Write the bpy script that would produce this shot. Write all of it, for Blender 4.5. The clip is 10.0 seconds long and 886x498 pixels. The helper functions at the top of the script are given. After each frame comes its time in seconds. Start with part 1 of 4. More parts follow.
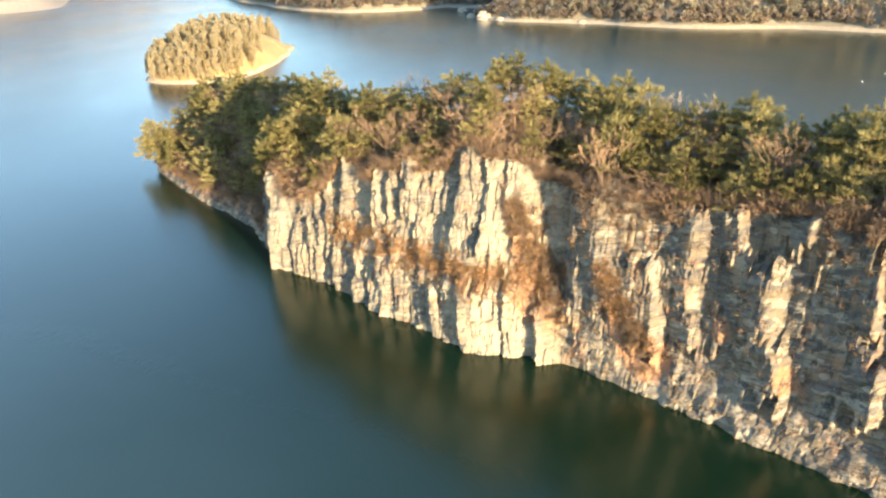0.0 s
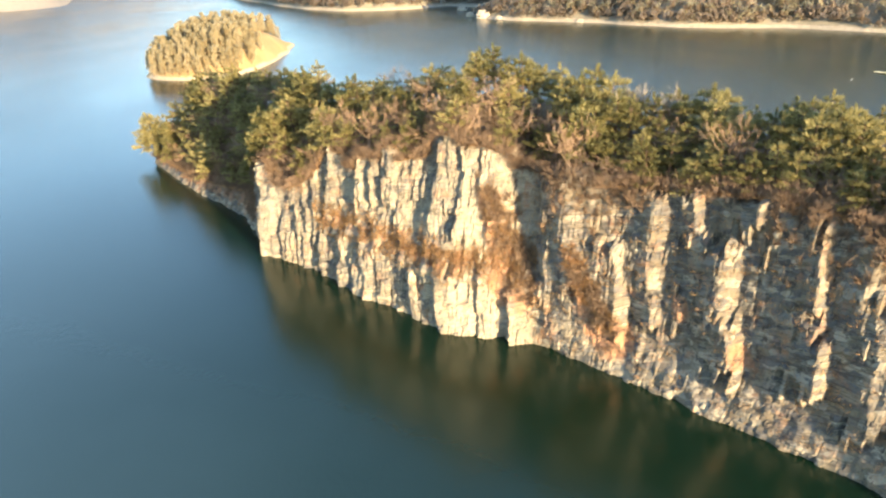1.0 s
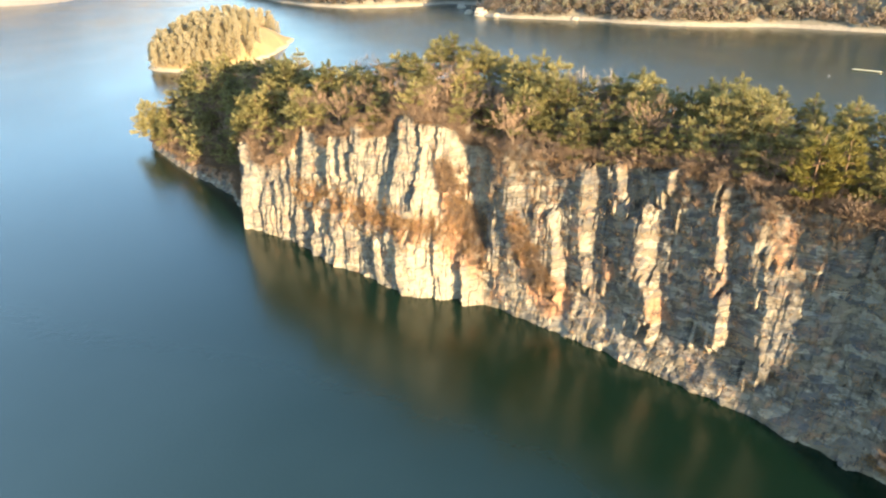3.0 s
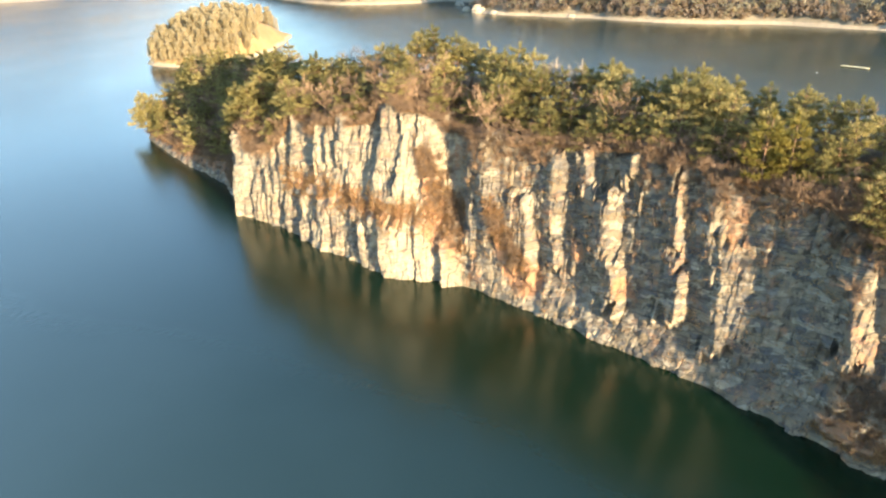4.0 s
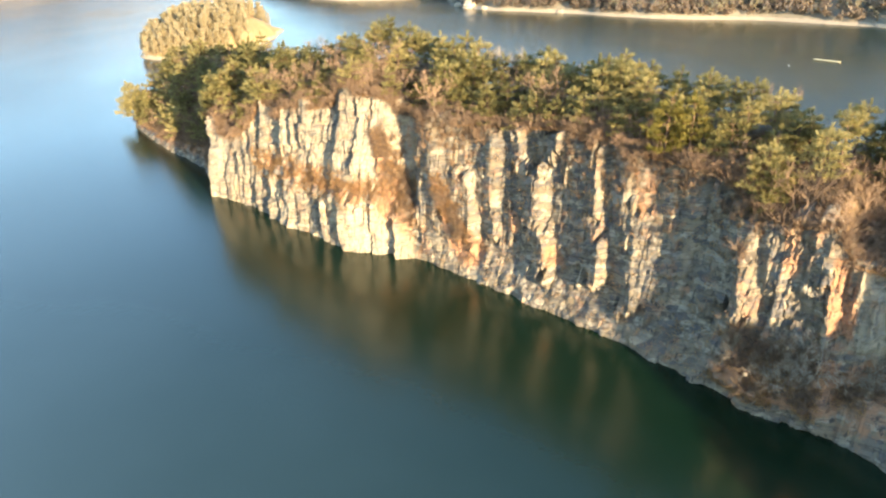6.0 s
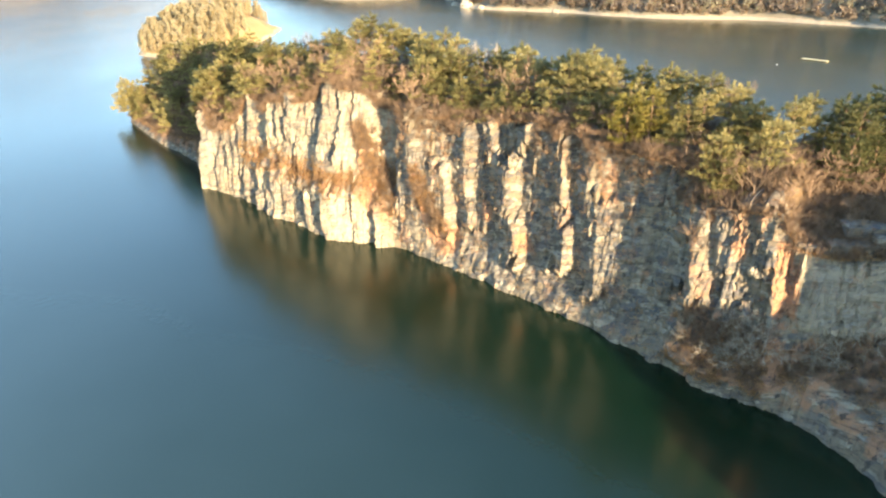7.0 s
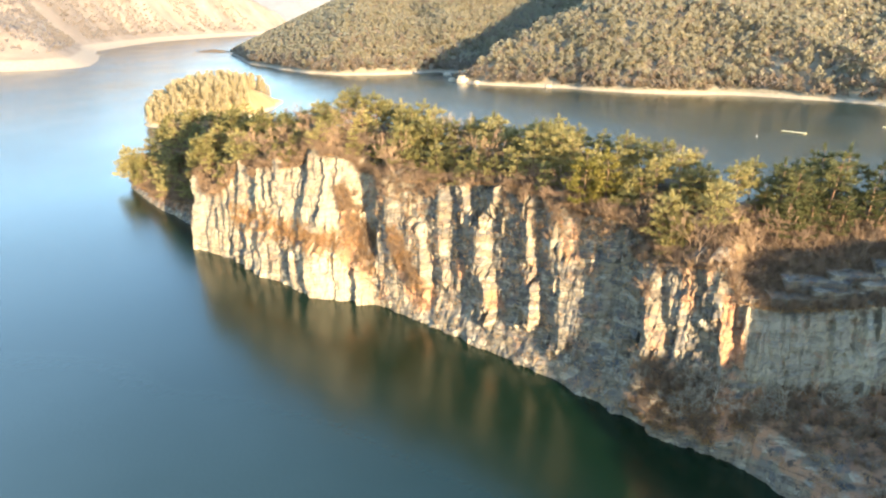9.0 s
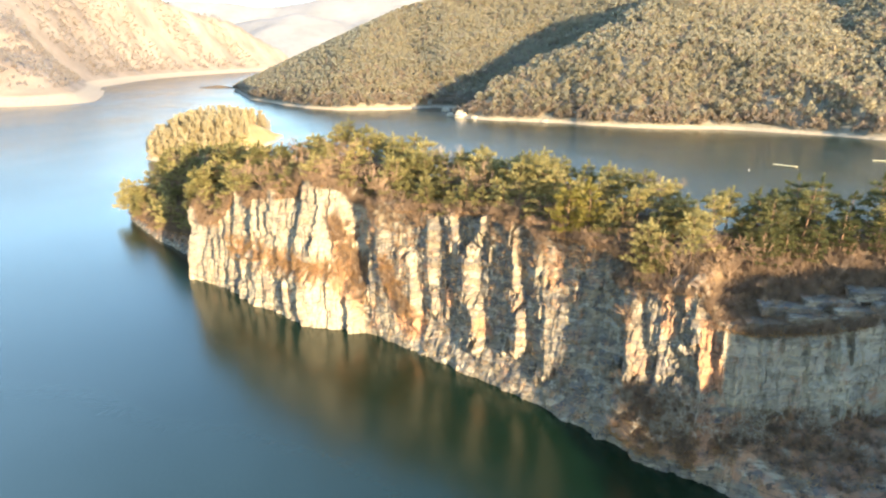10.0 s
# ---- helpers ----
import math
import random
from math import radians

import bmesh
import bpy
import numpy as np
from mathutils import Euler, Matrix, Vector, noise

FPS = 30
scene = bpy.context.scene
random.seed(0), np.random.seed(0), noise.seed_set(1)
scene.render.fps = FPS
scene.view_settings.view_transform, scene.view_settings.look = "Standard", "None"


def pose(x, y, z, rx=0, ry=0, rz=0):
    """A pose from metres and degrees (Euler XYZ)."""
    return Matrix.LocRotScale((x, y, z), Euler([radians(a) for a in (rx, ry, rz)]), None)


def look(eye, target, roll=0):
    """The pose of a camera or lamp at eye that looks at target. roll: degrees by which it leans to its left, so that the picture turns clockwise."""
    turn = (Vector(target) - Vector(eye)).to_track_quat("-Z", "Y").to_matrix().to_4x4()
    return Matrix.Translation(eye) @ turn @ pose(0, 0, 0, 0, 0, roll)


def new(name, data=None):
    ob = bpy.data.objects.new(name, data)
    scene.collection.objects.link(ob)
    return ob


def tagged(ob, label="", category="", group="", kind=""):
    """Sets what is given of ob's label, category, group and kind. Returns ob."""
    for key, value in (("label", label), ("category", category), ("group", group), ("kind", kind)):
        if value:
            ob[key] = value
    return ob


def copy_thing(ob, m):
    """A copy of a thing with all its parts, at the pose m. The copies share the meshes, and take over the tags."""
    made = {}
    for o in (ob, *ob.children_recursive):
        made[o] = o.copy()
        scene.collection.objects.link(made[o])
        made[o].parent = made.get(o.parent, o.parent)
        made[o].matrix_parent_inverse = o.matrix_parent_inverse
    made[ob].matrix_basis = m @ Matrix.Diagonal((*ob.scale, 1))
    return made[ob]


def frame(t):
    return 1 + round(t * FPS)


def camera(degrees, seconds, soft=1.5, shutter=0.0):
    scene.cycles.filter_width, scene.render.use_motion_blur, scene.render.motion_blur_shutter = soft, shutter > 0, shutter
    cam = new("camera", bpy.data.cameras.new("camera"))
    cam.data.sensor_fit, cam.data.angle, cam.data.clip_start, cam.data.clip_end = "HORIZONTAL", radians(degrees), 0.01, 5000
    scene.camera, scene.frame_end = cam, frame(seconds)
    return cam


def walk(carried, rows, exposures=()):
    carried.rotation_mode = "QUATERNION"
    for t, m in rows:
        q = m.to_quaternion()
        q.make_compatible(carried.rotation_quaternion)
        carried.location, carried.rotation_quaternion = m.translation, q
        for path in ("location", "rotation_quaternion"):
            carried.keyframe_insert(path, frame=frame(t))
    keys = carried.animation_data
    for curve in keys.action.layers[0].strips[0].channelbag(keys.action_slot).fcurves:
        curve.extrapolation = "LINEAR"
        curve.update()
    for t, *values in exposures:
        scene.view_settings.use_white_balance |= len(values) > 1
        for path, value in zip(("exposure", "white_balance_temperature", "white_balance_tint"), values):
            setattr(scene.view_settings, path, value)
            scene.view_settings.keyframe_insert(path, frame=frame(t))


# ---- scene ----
cam = camera(66.7, 10.0, soft=2.2)
PATH = [
    (0, (0.322, -0.397, 59.407), (0.251, 1.424, 58.581), -1.5),
    (0.5, (2.43, -2.971, 59.306), (2.354, -1.152, 58.479), -1.4),
    (1, (4.6, -5.681, 59.213), (4.519, -3.862, 58.386), -1.4),
    (1.5, (6.763, -8.547, 59.102), (6.678, -6.728, 58.275), -1.3),
    (2, (8.86, -11.542, 58.998), (8.771, -9.723, 58.171), -1.2),
    (2.5, (11.025, -14.535, 58.882), (10.932, -12.716, 58.054), -1.1),
    (4, (17.321, -23.184, 58.367), (17.219, -21.369, 57.533), -0.9),
    (4.5, (19.687, -25.786, 58.305), (19.585, -23.973, 57.468), -0.9),
    (5, (22.17, -28.215, 58.268), (22.068, -26.403, 57.427), -0.9),
    (5.5, (24.706, -30.566, 58.206), (24.601, -28.754, 57.364), -0.9),
    (7, (32.318, -38.215, 58.09), (32.206, -36.404, 57.248), -0.7),
    (7.5, (34.051, -39.997, 58.082), (33.936, -38.172, 57.27), -0.6),
    (8, (35.255, -41.308, 58.087), (35.137, -39.466, 57.316), -0.6),
    (8.5, (36.49, -42.585, 58.097), (36.371, -40.719, 57.385), -0.6),
    (9, (37.734, -43.856, 58.07), (37.614, -41.969, 57.419), -0.5),
    (9.5, (38.914, -45.177, 58.038), (38.792, -43.271, 57.441), -0.5),
    (10, (40.11, -46.591, 58.013), (39.987, -44.674, 57.457), -0.5),
]
walk(cam, [(t, look(eye, target, roll)) for t, eye, target, roll in PATH], [(0.0, 2.33), (5.0, 2.42), (7.0, 2.52), (8.5, 2.62), (10.0, 2.58)])

# ---- light ----
SUN_AZ, SUN_EL = math.atan2(0.575, -0.818), radians(9.2)
TO_SUN = Vector((math.sin(SUN_AZ) * math.cos(SUN_EL), math.cos(SUN_AZ) * math.cos(SUN_EL), math.sin(SUN_EL)))
world = bpy.data.worlds.new("sky")
scene.world = world
world.use_nodes = True
wn = world.node_tree
sky = wn.nodes.new("ShaderNodeTexSky")
sky.sky_type, sky.sun_disc = "NISHITA", False
sky.sun_elevation, sky.sun_rotation = SUN_EL, SUN_AZ
sky.air_density, sky.dust_density, sky.ozone_density, sky.altitude = 1.0, 0.3, 1.9, 600
wn.links.new(sky.outputs[0], wn.nodes["Background"].inputs[0])
wn.nodes["Background"].inputs[1].default_value = 0.125
sun = new("sun", bpy.data.lights.new("sun", "SUN"))
sun.data.energy, sun.data.angle, sun.data.color = 4.45, radians(0.6), (1.0, 0.755, 0.455)
sun.matrix_basis = look(TO_SUN * 300, (0, 0, 0))


# ---- materials ----
BED_DIP = 0.2


class Nodes:
    """A node material with short ways to add nodes."""

    def __init__(self, name):
        self.mat = bpy.data.materials.new(name)
        self.mat.use_nodes = True
        self.tree = self.mat.node_tree
        self.bsdf = self.tree.nodes["Principled BSDF"]
        self.coord = None

    def add(self, kind):
        return self.tree.nodes.new(kind)

    def link(self, a, b):
        self.tree.links.new(a, b)

    def place(self, scale=(1, 1, 1)):
        geo = self.add("ShaderNodeNewGeometry")
        mapping = self.add("ShaderNodeMapping")
        mapping.inputs["Scale"].default_value = scale
        self.link(geo.outputs["Position"], mapping.inputs["Vector"])
        return mapping.outputs[0]

    def beds(self, scale=(1, 1, 1)):
        """Places along the rock's beds, which rise gently to the east."""
        geo, dip, turned = self.add("ShaderNodeNewGeometry"), self.add("ShaderNodeVectorMath"), self.add("ShaderNodeVectorMath")
        dip.operation, turned.operation = "DOT_PRODUCT", "ADD"
        dip.inputs[1].default_value = (-BED_DIP * 0.74, BED_DIP * 0.67, 0)
        self.link(geo.outputs["Position"], dip.inputs[0])
        lift = self.add("ShaderNodeCombineXYZ")
        self.link(dip.outputs["Value"], lift.inputs[2])
        self.link(geo.outputs["Position"], turned.inputs[0])
        self.link(lift.outputs[0], turned.inputs[1])
        mapping = self.add("ShaderNodeMapping")
        mapping.inputs["Scale"].default_value = scale
        self.link(turned.outputs[0], mapping.inputs["Vector"])
        return mapping.outputs[0]

    def noise(self, scale, detail=4.0, rough=0.6, vector=None, stretch=(1, 1, 1)):
        node = self.add("ShaderNodeTexNoise")
        node.inputs["Scale"].default_value, node.inputs["Detail"].default_value = scale, detail
        node.inputs["Roughness"].default_value = rough
        self.link(vector if vector is not None else self.place(stretch), node.inputs["Vector"])
        return node.outputs["Fac"]

    def ramp(self, fac, *stops):
        node = self.add("ShaderNodeValToRGB")
        while len(node.color_ramp.elements) < len(stops):
            node.color_ramp.elements.new(0.5)
        for element, (pos, colour) in zip(node.color_ramp.elements, stops):
            element.position, element.color = pos, (*colour, 1) if len(colour) == 3 else colour
        self.link(fac, node.inputs[0])
        return node.outputs[0]

    def mix(self, fac, a, b, blend="MIX"):
        node = self.add("ShaderNodeMix")
        node.data_type, node.blend_type = "RGBA", blend
        for socket, value in ((node.inputs[0], fac), (node.inputs[6], a), (node.inputs[7], b)):
            if isinstance(value, (int, float)):
                socket.default_value = value
            elif isinstance(value, tuple):
                socket.default_value = (*value, 1)
            else:
                self.link(value, socket)
        return node.outputs[2]

    def math(self, op, a, b=0.0):
        node = self.add("ShaderNodeMath")
        node.operation = op
        for socket, value in zip(node.inputs, (a, b)):
            if isinstance(value, (int, float)):
                socket.default_value = value
            else:
                self.link(value, socket)
        return node.outputs[0]

    def bump(self, height, strength, distance):
        node = self.add("ShaderNodeBump")
        node.inputs["Strength"].default_value, node.inputs["Distance"].default_value = strength, distance
        self.link(height, node.inputs["Height"])
        self.link(node.outputs[0], self.bsdf.inputs["Normal"])

    def done(self, colour, rough):
        for value, key in ((colour, "Base Color"), (rough, "Roughness")):
            if isinstance(value, (int, float)):
                self.bsdf.inputs[key].default_value = value
            elif isinstance(value, tuple):
                self.bsdf.inputs[key].default_value = (*value, 1)
            else:
                self.link(value, self.bsdf.inputs[key])
        return self.mat


def rock_material():
    n = Nodes("cliff_rock")
    stain, fresh = n.add("ShaderNodeAttribute"), n.add("ShaderNodeAttribute")
    stain.attribute_name, fresh.attribute_name = "stain", "fresh"
    clean = n.math("SUBTRACT", 1.0, n.math("MINIMUM", n.math("MULTIPLY", fresh.outputs["Fac"], 1.2), 0.6))
    broad = n.noise(0.16, 5, 0.6)
    colour = n.ramp(broad, (0.3, (0.124, 0.099, 0.066)), (0.5, (0.178, 0.148, 0.103)), (0.7, (0.228, 0.195, 0.141)))
    colour = n.mix(n.math("MULTIPLY", fresh.outputs["Fac"], 0.9), colour, (0.41, 0.364, 0.268))
    # blocks between the joints, each of its own tone
    cells, wobble = n.add("ShaderNodeTexVoronoi"), n.add("ShaderNodeTexNoise")
    wobble.inputs["Scale"].default_value, wobble.inputs["Detail"].default_value = 0.9, 3
    where, shifted = n.beds((0.55, 0.55, 1.0)), n.add("ShaderNodeVectorMath")
    n.link(where, wobble.inputs["Vector"])
    shifted.operation = "MULTIPLY_ADD"
    shifted.inputs[1].default_value = (0.9, 0.9, 0.9)
    n.link(wobble.outputs["Color"], shifted.inputs[0])
    n.link(where, shifted.inputs[2])
    cells.inputs["Scale"].default_value = 1.15
    n.link(shifted.outputs[0], cells.inputs["Vector"])
    tone = n.add("ShaderNodeSeparateColor")
    n.link(cells.outputs["Color"], tone.inputs[0])
    colour = n.mix(n.math("MULTIPLY", clean, n.ramp(tone.outputs[0], (0.5, (0, 0, 0)), (0.85, (0.85, 0.85, 0.85)))), colour, (0.092, 0.090, 0.089))
    colour = n.mix(n.math("MULTIPLY", clean, n.ramp(tone.outputs[1], (0.6, (0, 0, 0)), (0.9, (0.8, 0.8, 0.8)))), colour, (0.315, 0.280, 0.212))
    grey = n.noise(0.35, 6, 0.7, stretch=(1, 1, 0.5))
    colour = n.mix(n.math("MULTIPLY", clean, n.ramp(grey, (0.53, (0, 0, 0)), (0.66, (0.6, 0.6, 0.6)))), colour, (0.122, 0.124, 0.127))
    streak = n.noise(1.0, 5, 0.65, stretch=(0.7, 0.7, 0.13))
    colour = n.mix(n.math("MULTIPLY", clean, n.ramp(streak, (0.55, (0, 0, 0)), (0.70, (0.7, 0.7, 0.7)))), colour, (0.13, 0.098, 0.068))
    bed = n.noise(1.0, 6, 0.72, n.beds((0.22, 0.22, 1.1)))
    colour = n.mix(n.math("MULTIPLY", clean, n.ramp(bed, (0.39, (0.7, 0.7, 0.7)), (0.46, (0, 0, 0)))), colour, (0.075, 0.064, 0.053))
    rust = n.math("ADD", n.noise(0.33, 5, 0.7), n.math("MULTIPLY", stain.outputs["Fac"], 0.26))
    colour = n.mix(n.ramp(rust, (0.55, (0, 0, 0)), (0.70, (0.85, 0.85, 0.85))), colour, (0.30, 0.155, 0.082))
    speck = n.noise(0.8, 6, 0.72, stretch=(0.8, 0.8, 0.6))
    colour = n.mix(n.math("MULTIPLY", clean, n.ramp(speck, (0.38, (0.9, 0.9, 0.9)), (0.43, (0, 0, 0)))), colour, (0.05, 0.044, 0.037))
    line = n.math("ABSOLUTE", n.math("SUBTRACT", n.noise(1.0, 4, 0.55, n.beds((0.10, 0.10, 0.9))), 0.5))
    sparse = n.ramp(n.noise(0.12, 3, 0.6), (0.40, (0, 0, 0)), (0.56, (0.7, 0.7, 0.7)))
    crack = n.math("MULTIPLY", n.math("MULTIPLY", n.ramp(line, (0.008, (1, 1, 1)), (0.028, (0, 0, 0))), sparse), clean)
    colour = n.mix(crack, colour, (0.06, 0.048, 0.036))
    height = n.math("ADD", n.math("MULTIPLY", bed, 0.5), n.math("ADD", streak, speck))
    n.bump(height, 0.9, 0.32)
    return n.done(colour, 0.92)


def soil_material(name, a, b, c, scale=0.25):
    n = Nodes(name)
    colour = n.ramp(n.noise(scale, 6, 0.7), (0.32, a), (0.5, b), (0.68, c))
    fine = n.noise(3.0, 5, 0.75)
    colour = n.mix(n.ramp(fine, (0.35, (0.6, 0.6, 0.6)), (0.5, (0, 0, 0))), colour, (0.08, 0.055, 0.03))
    n.bump(fine, 0.8, 0.3)
    return n.done(colour, 0.95)


def bank_material(name, low, a, b, c, level, scale=0.03):
    """Wooded ground with a bare pale bank along the water."""
    n = Nodes(name)
    colour = n.ramp(n.noise(scale, 6, 0.7), (0.32, a), (0.5, b), (0.68, c))
    geo = n.add("ShaderNodeNewGeometry")
    parts = n.add("ShaderNodeSeparateXYZ")
    n.link(geo.outputs["Position"], parts.inputs[0])
    edge = n.math("ADD", parts.outputs[2], n.math("MULTIPLY", n.noise(0.08, 4, 0.7), -4.0))
    mask = n.ramp(n.math("DIVIDE", n.math("ADD", edge, 2.0), level), (0.75, (1, 1, 1)), (0.95, (0, 0, 0)))
    grain = n.ramp(n.noise(0.4, 5, 0.7), (0.35, tuple(v * 0.75 for v in low)), (0.6, low))
    colour = n.mix(mask, colour, grain)
    n.bump(n.noise(0.35, 5, 0.7), 0.7, 1.5)
    return n.done(colour, 0.95)


def leaf_material(name, a, b, c, gloss=0.8, thin=0.5, patch=0.7, spread=0.3):
    n = Nodes(name)
    n.bsdf.inputs["Specular IOR Level"].default_value = 0.15
    geo, info = n.add("ShaderNodeNewGeometry"), n.add("ShaderNodeObjectInfo")
    mixed = n.math("ADD", n.math("MULTIPLY", geo.outputs["Random Per Island"], spread), n.math("MULTIPLY", info.outputs["Random"], 0.35))
    mixed = n.math("ADD", mixed, n.math("MULTIPLY", n.noise(patch, 3, 0.6), 0.7))
    colour = n.ramp(mixed, (0.42, a), (0.68, b), (0.95, c))
    through_light, both = n.add("ShaderNodeBsdfTranslucent"), n.add("ShaderNodeMixShader")
    both.inputs[0].default_value = thin
    n.link(colour, through_light.inputs[0])
    n.link(n.bsdf.outputs[0], both.inputs[1])
    n.link(through_light.outputs[0], both.inputs[2])
    n.link(both.outputs[0], n.tree.nodes["Material Output"].inputs["Surface"])
    return n.done(colour, gloss)


def wood_material(name, a, b):
    n = Nodes(name)
    info = n.add("ShaderNodeObjectInfo")
    colour = n.ramp(n.math("ADD", n.math("MULTIPLY", n.noise(2.0, 3, 0.6), 0.6), n.math("MULTIPLY", info.outputs["Random"], 0.4)), (0.25, a), (0.75, b))
    return n.done(colour, 0.9)


def water_material():
    n = Nodes("lake_water")
    patches = n.noise(0.012, 3, 0.5, stretch=(1, 0.6, 1))
    n.bsdf.inputs["IOR"].default_value = 1.33
    n.bsdf.inputs["Specular IOR Level"].default_value = 0.9
    small = n.noise(1.1, 3, 0.6, stretch=(1.0, 0.7, 1))
    n.bump(small, 0.09, 0.35)
    # the cliff's and sky's reflections painted in: dark olive inshore, teal offshore
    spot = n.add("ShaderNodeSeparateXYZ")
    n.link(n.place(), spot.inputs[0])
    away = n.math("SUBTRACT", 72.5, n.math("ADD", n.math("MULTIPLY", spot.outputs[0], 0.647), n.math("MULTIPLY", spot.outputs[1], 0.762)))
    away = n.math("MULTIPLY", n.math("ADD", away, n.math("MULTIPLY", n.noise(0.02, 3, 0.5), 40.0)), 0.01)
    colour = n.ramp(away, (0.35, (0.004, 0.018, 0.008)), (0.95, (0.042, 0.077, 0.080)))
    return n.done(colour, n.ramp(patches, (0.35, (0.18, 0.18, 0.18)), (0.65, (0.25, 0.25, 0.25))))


def plain_material(name, a, b, rough=0.6, scale=3.0):
    n = Nodes(name)
    return n.done(n.ramp(n.noise(scale, 5, 0.65), (0.3, a), (0.7, b)), rough)


ROCK = rock_material()
SOIL = soil_material("dry_soil", (0.09, 0.06, 0.032), (0.15, 0.098, 0.05), (0.21, 0.14, 0.075))
NEEDLES = leaf_material("pine_needles", (0.125, 0.120, 0.048), (0.265, 0.238, 0.096), (0.44, 0.38, 0.172))
# Darker copy of the needles: the bench pines' shade is in its colour.
SHADED_NEEDLES = leaf_material("dark_pine_needles", (0.055, 0.065, 0.030), (0.105, 0.115, 0.048), (0.20, 0.19, 0.085))
LIGHT_NEEDLES = leaf_material("yellow_green_needles", (0.13, 0.120, 0.03), (0.20, 0.175, 0.045), (0.28, 0.235, 0.07))
BARK = wood_material("pine_bark", (0.10, 0.06, 0.04), (0.20, 0.12, 0.07))
TWIG = wood_material("bare_twigs", (0.150, 0.100, 0.063), (0.29, 0.195, 0.125))
PALE_TWIG = wood_material("pale_twigs", (0.24, 0.20, 0.145), (0.34, 0.285, 0.21))
STRAW = leaf_material("dry_grass", (0.28, 0.175, 0.09), (0.40, 0.255, 0.13), (0.50, 0.35, 0.195), 0.9)
# The three far woods: lighter and greyer colours that carry the haze of distance.
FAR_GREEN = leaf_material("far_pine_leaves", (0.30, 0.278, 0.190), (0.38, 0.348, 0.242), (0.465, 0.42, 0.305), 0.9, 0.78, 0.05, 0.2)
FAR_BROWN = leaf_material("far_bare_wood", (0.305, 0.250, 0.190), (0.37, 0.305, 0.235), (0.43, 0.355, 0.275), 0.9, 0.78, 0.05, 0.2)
HAZY_WOOD = leaf_material("pale_bare_wood", (0.40, 0.335, 0.265), (0.46, 0.39, 0.315), (0.52, 0.445, 0.365), 0.9, 0.85, 0.02, 0.3)
GOLD = leaf_material("golden_leaves", (0.37, 0.315, 0.185), (0.46, 0.395, 0.25), (0.54, 0.47, 0.315), 0.9, 0.6)
HILL_SOIL = bank_material("hill_soil", (0.42, 0.36, 0.27), (0.20, 0.18, 0.13), (0.25, 0.22, 0.16), (0.30, 0.26, 0.19), 2.5)
GRASS_SOIL = bank_material("dry_meadow", (0.40, 0.335, 0.26), (0.165, 0.132, 0.105), (0.235, 0.190, 0.153), (0.315, 0.262, 0.210), 13.0, 0.011)
# Mountain woodland, with the valley's haze mixed into its blue-grey colour.
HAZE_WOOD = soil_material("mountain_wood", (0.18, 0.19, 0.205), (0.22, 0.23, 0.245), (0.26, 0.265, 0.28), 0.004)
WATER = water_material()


# ---- mesh helpers ----
def mesh_of(name, verts, faces, material, smooth=False):
    me = bpy.data.meshes.new(name)
    me.from_pydata([tuple(v) for v in verts], [], [tuple(f) for f in faces])
    me.materials.append(material)
    if smooth:
        me.polygons.foreach_set("use_smooth", [True] * len(me.polygons))
    me.update()
    return me


def part(name, me, parent, label=""):
    ob = new(name, me)
    ob.parent = parent
    if label:
        tagged(ob, label=label)
    return ob


def grid_faces(rows, cols):
    i = np.arange(rows * cols).reshape(rows, cols)
    return np.stack([i[:-1, :-1], i[1:, :-1], i[1:, 1:], i[:-1, 1:]], -1).reshape(-1, 4).tolist()


def triangles_mesh(name, tris, material):
    """A mesh of loose triangles, n x 3 x 3."""
    tris = np.asarray(tris, float)
    me = bpy.data.meshes.new(name)
    count = len(tris)
    me.vertices.add(count * 3)
    me.vertices.foreach_set("co", tris.reshape(-1))
    me.loops.add(count * 3)
    me.loops.foreach_set("vertex_index", np.arange(count * 3))
    me.polygons.add(count)
    me.polygons.foreach_set("loop_start", np.arange(count) * 3)
    me.materials.append(material)
    me.update()
    me.validate()
    return me


TABLE = np.random.default_rng(5).random((256, 256))


def value_noise(x, y):
    x, y = np.asarray(x, float), np.asarray(y, float)
    ix, iy = np.floor(x).astype(int), np.floor(y).astype(int)
    u, v = x - ix, y - iy
    u, v = u * u * (3 - 2 * u), v * v * (3 - 2 * v)
    get = lambda a, b: TABLE[a % 256, b % 256]
    return (get(ix, iy) * (1 - u) + get(ix + 1, iy) * u) * (1 - v) + (get(ix, iy + 1) * (1 - u) + get(ix + 1, iy + 1) * u) * v


def fbm(x, y, octaves=4):
    total, size = 0.0, 0.5
    for k in range(octaves):
        total = total + size * (value_noise(x * 2**k + 17.3 * k, y * 2**k + 9.1 * k) - 0.5)
        size *= 0.5
    return total


def ease(a, b, x):
    t = np.clip((np.asarray(x, float) - a) / (b - a), 0, 1)
    return t * t * (3 - 2 * t)


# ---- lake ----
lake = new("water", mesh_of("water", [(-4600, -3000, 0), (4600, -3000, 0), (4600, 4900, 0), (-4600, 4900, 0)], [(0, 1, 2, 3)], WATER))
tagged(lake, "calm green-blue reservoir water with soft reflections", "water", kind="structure")

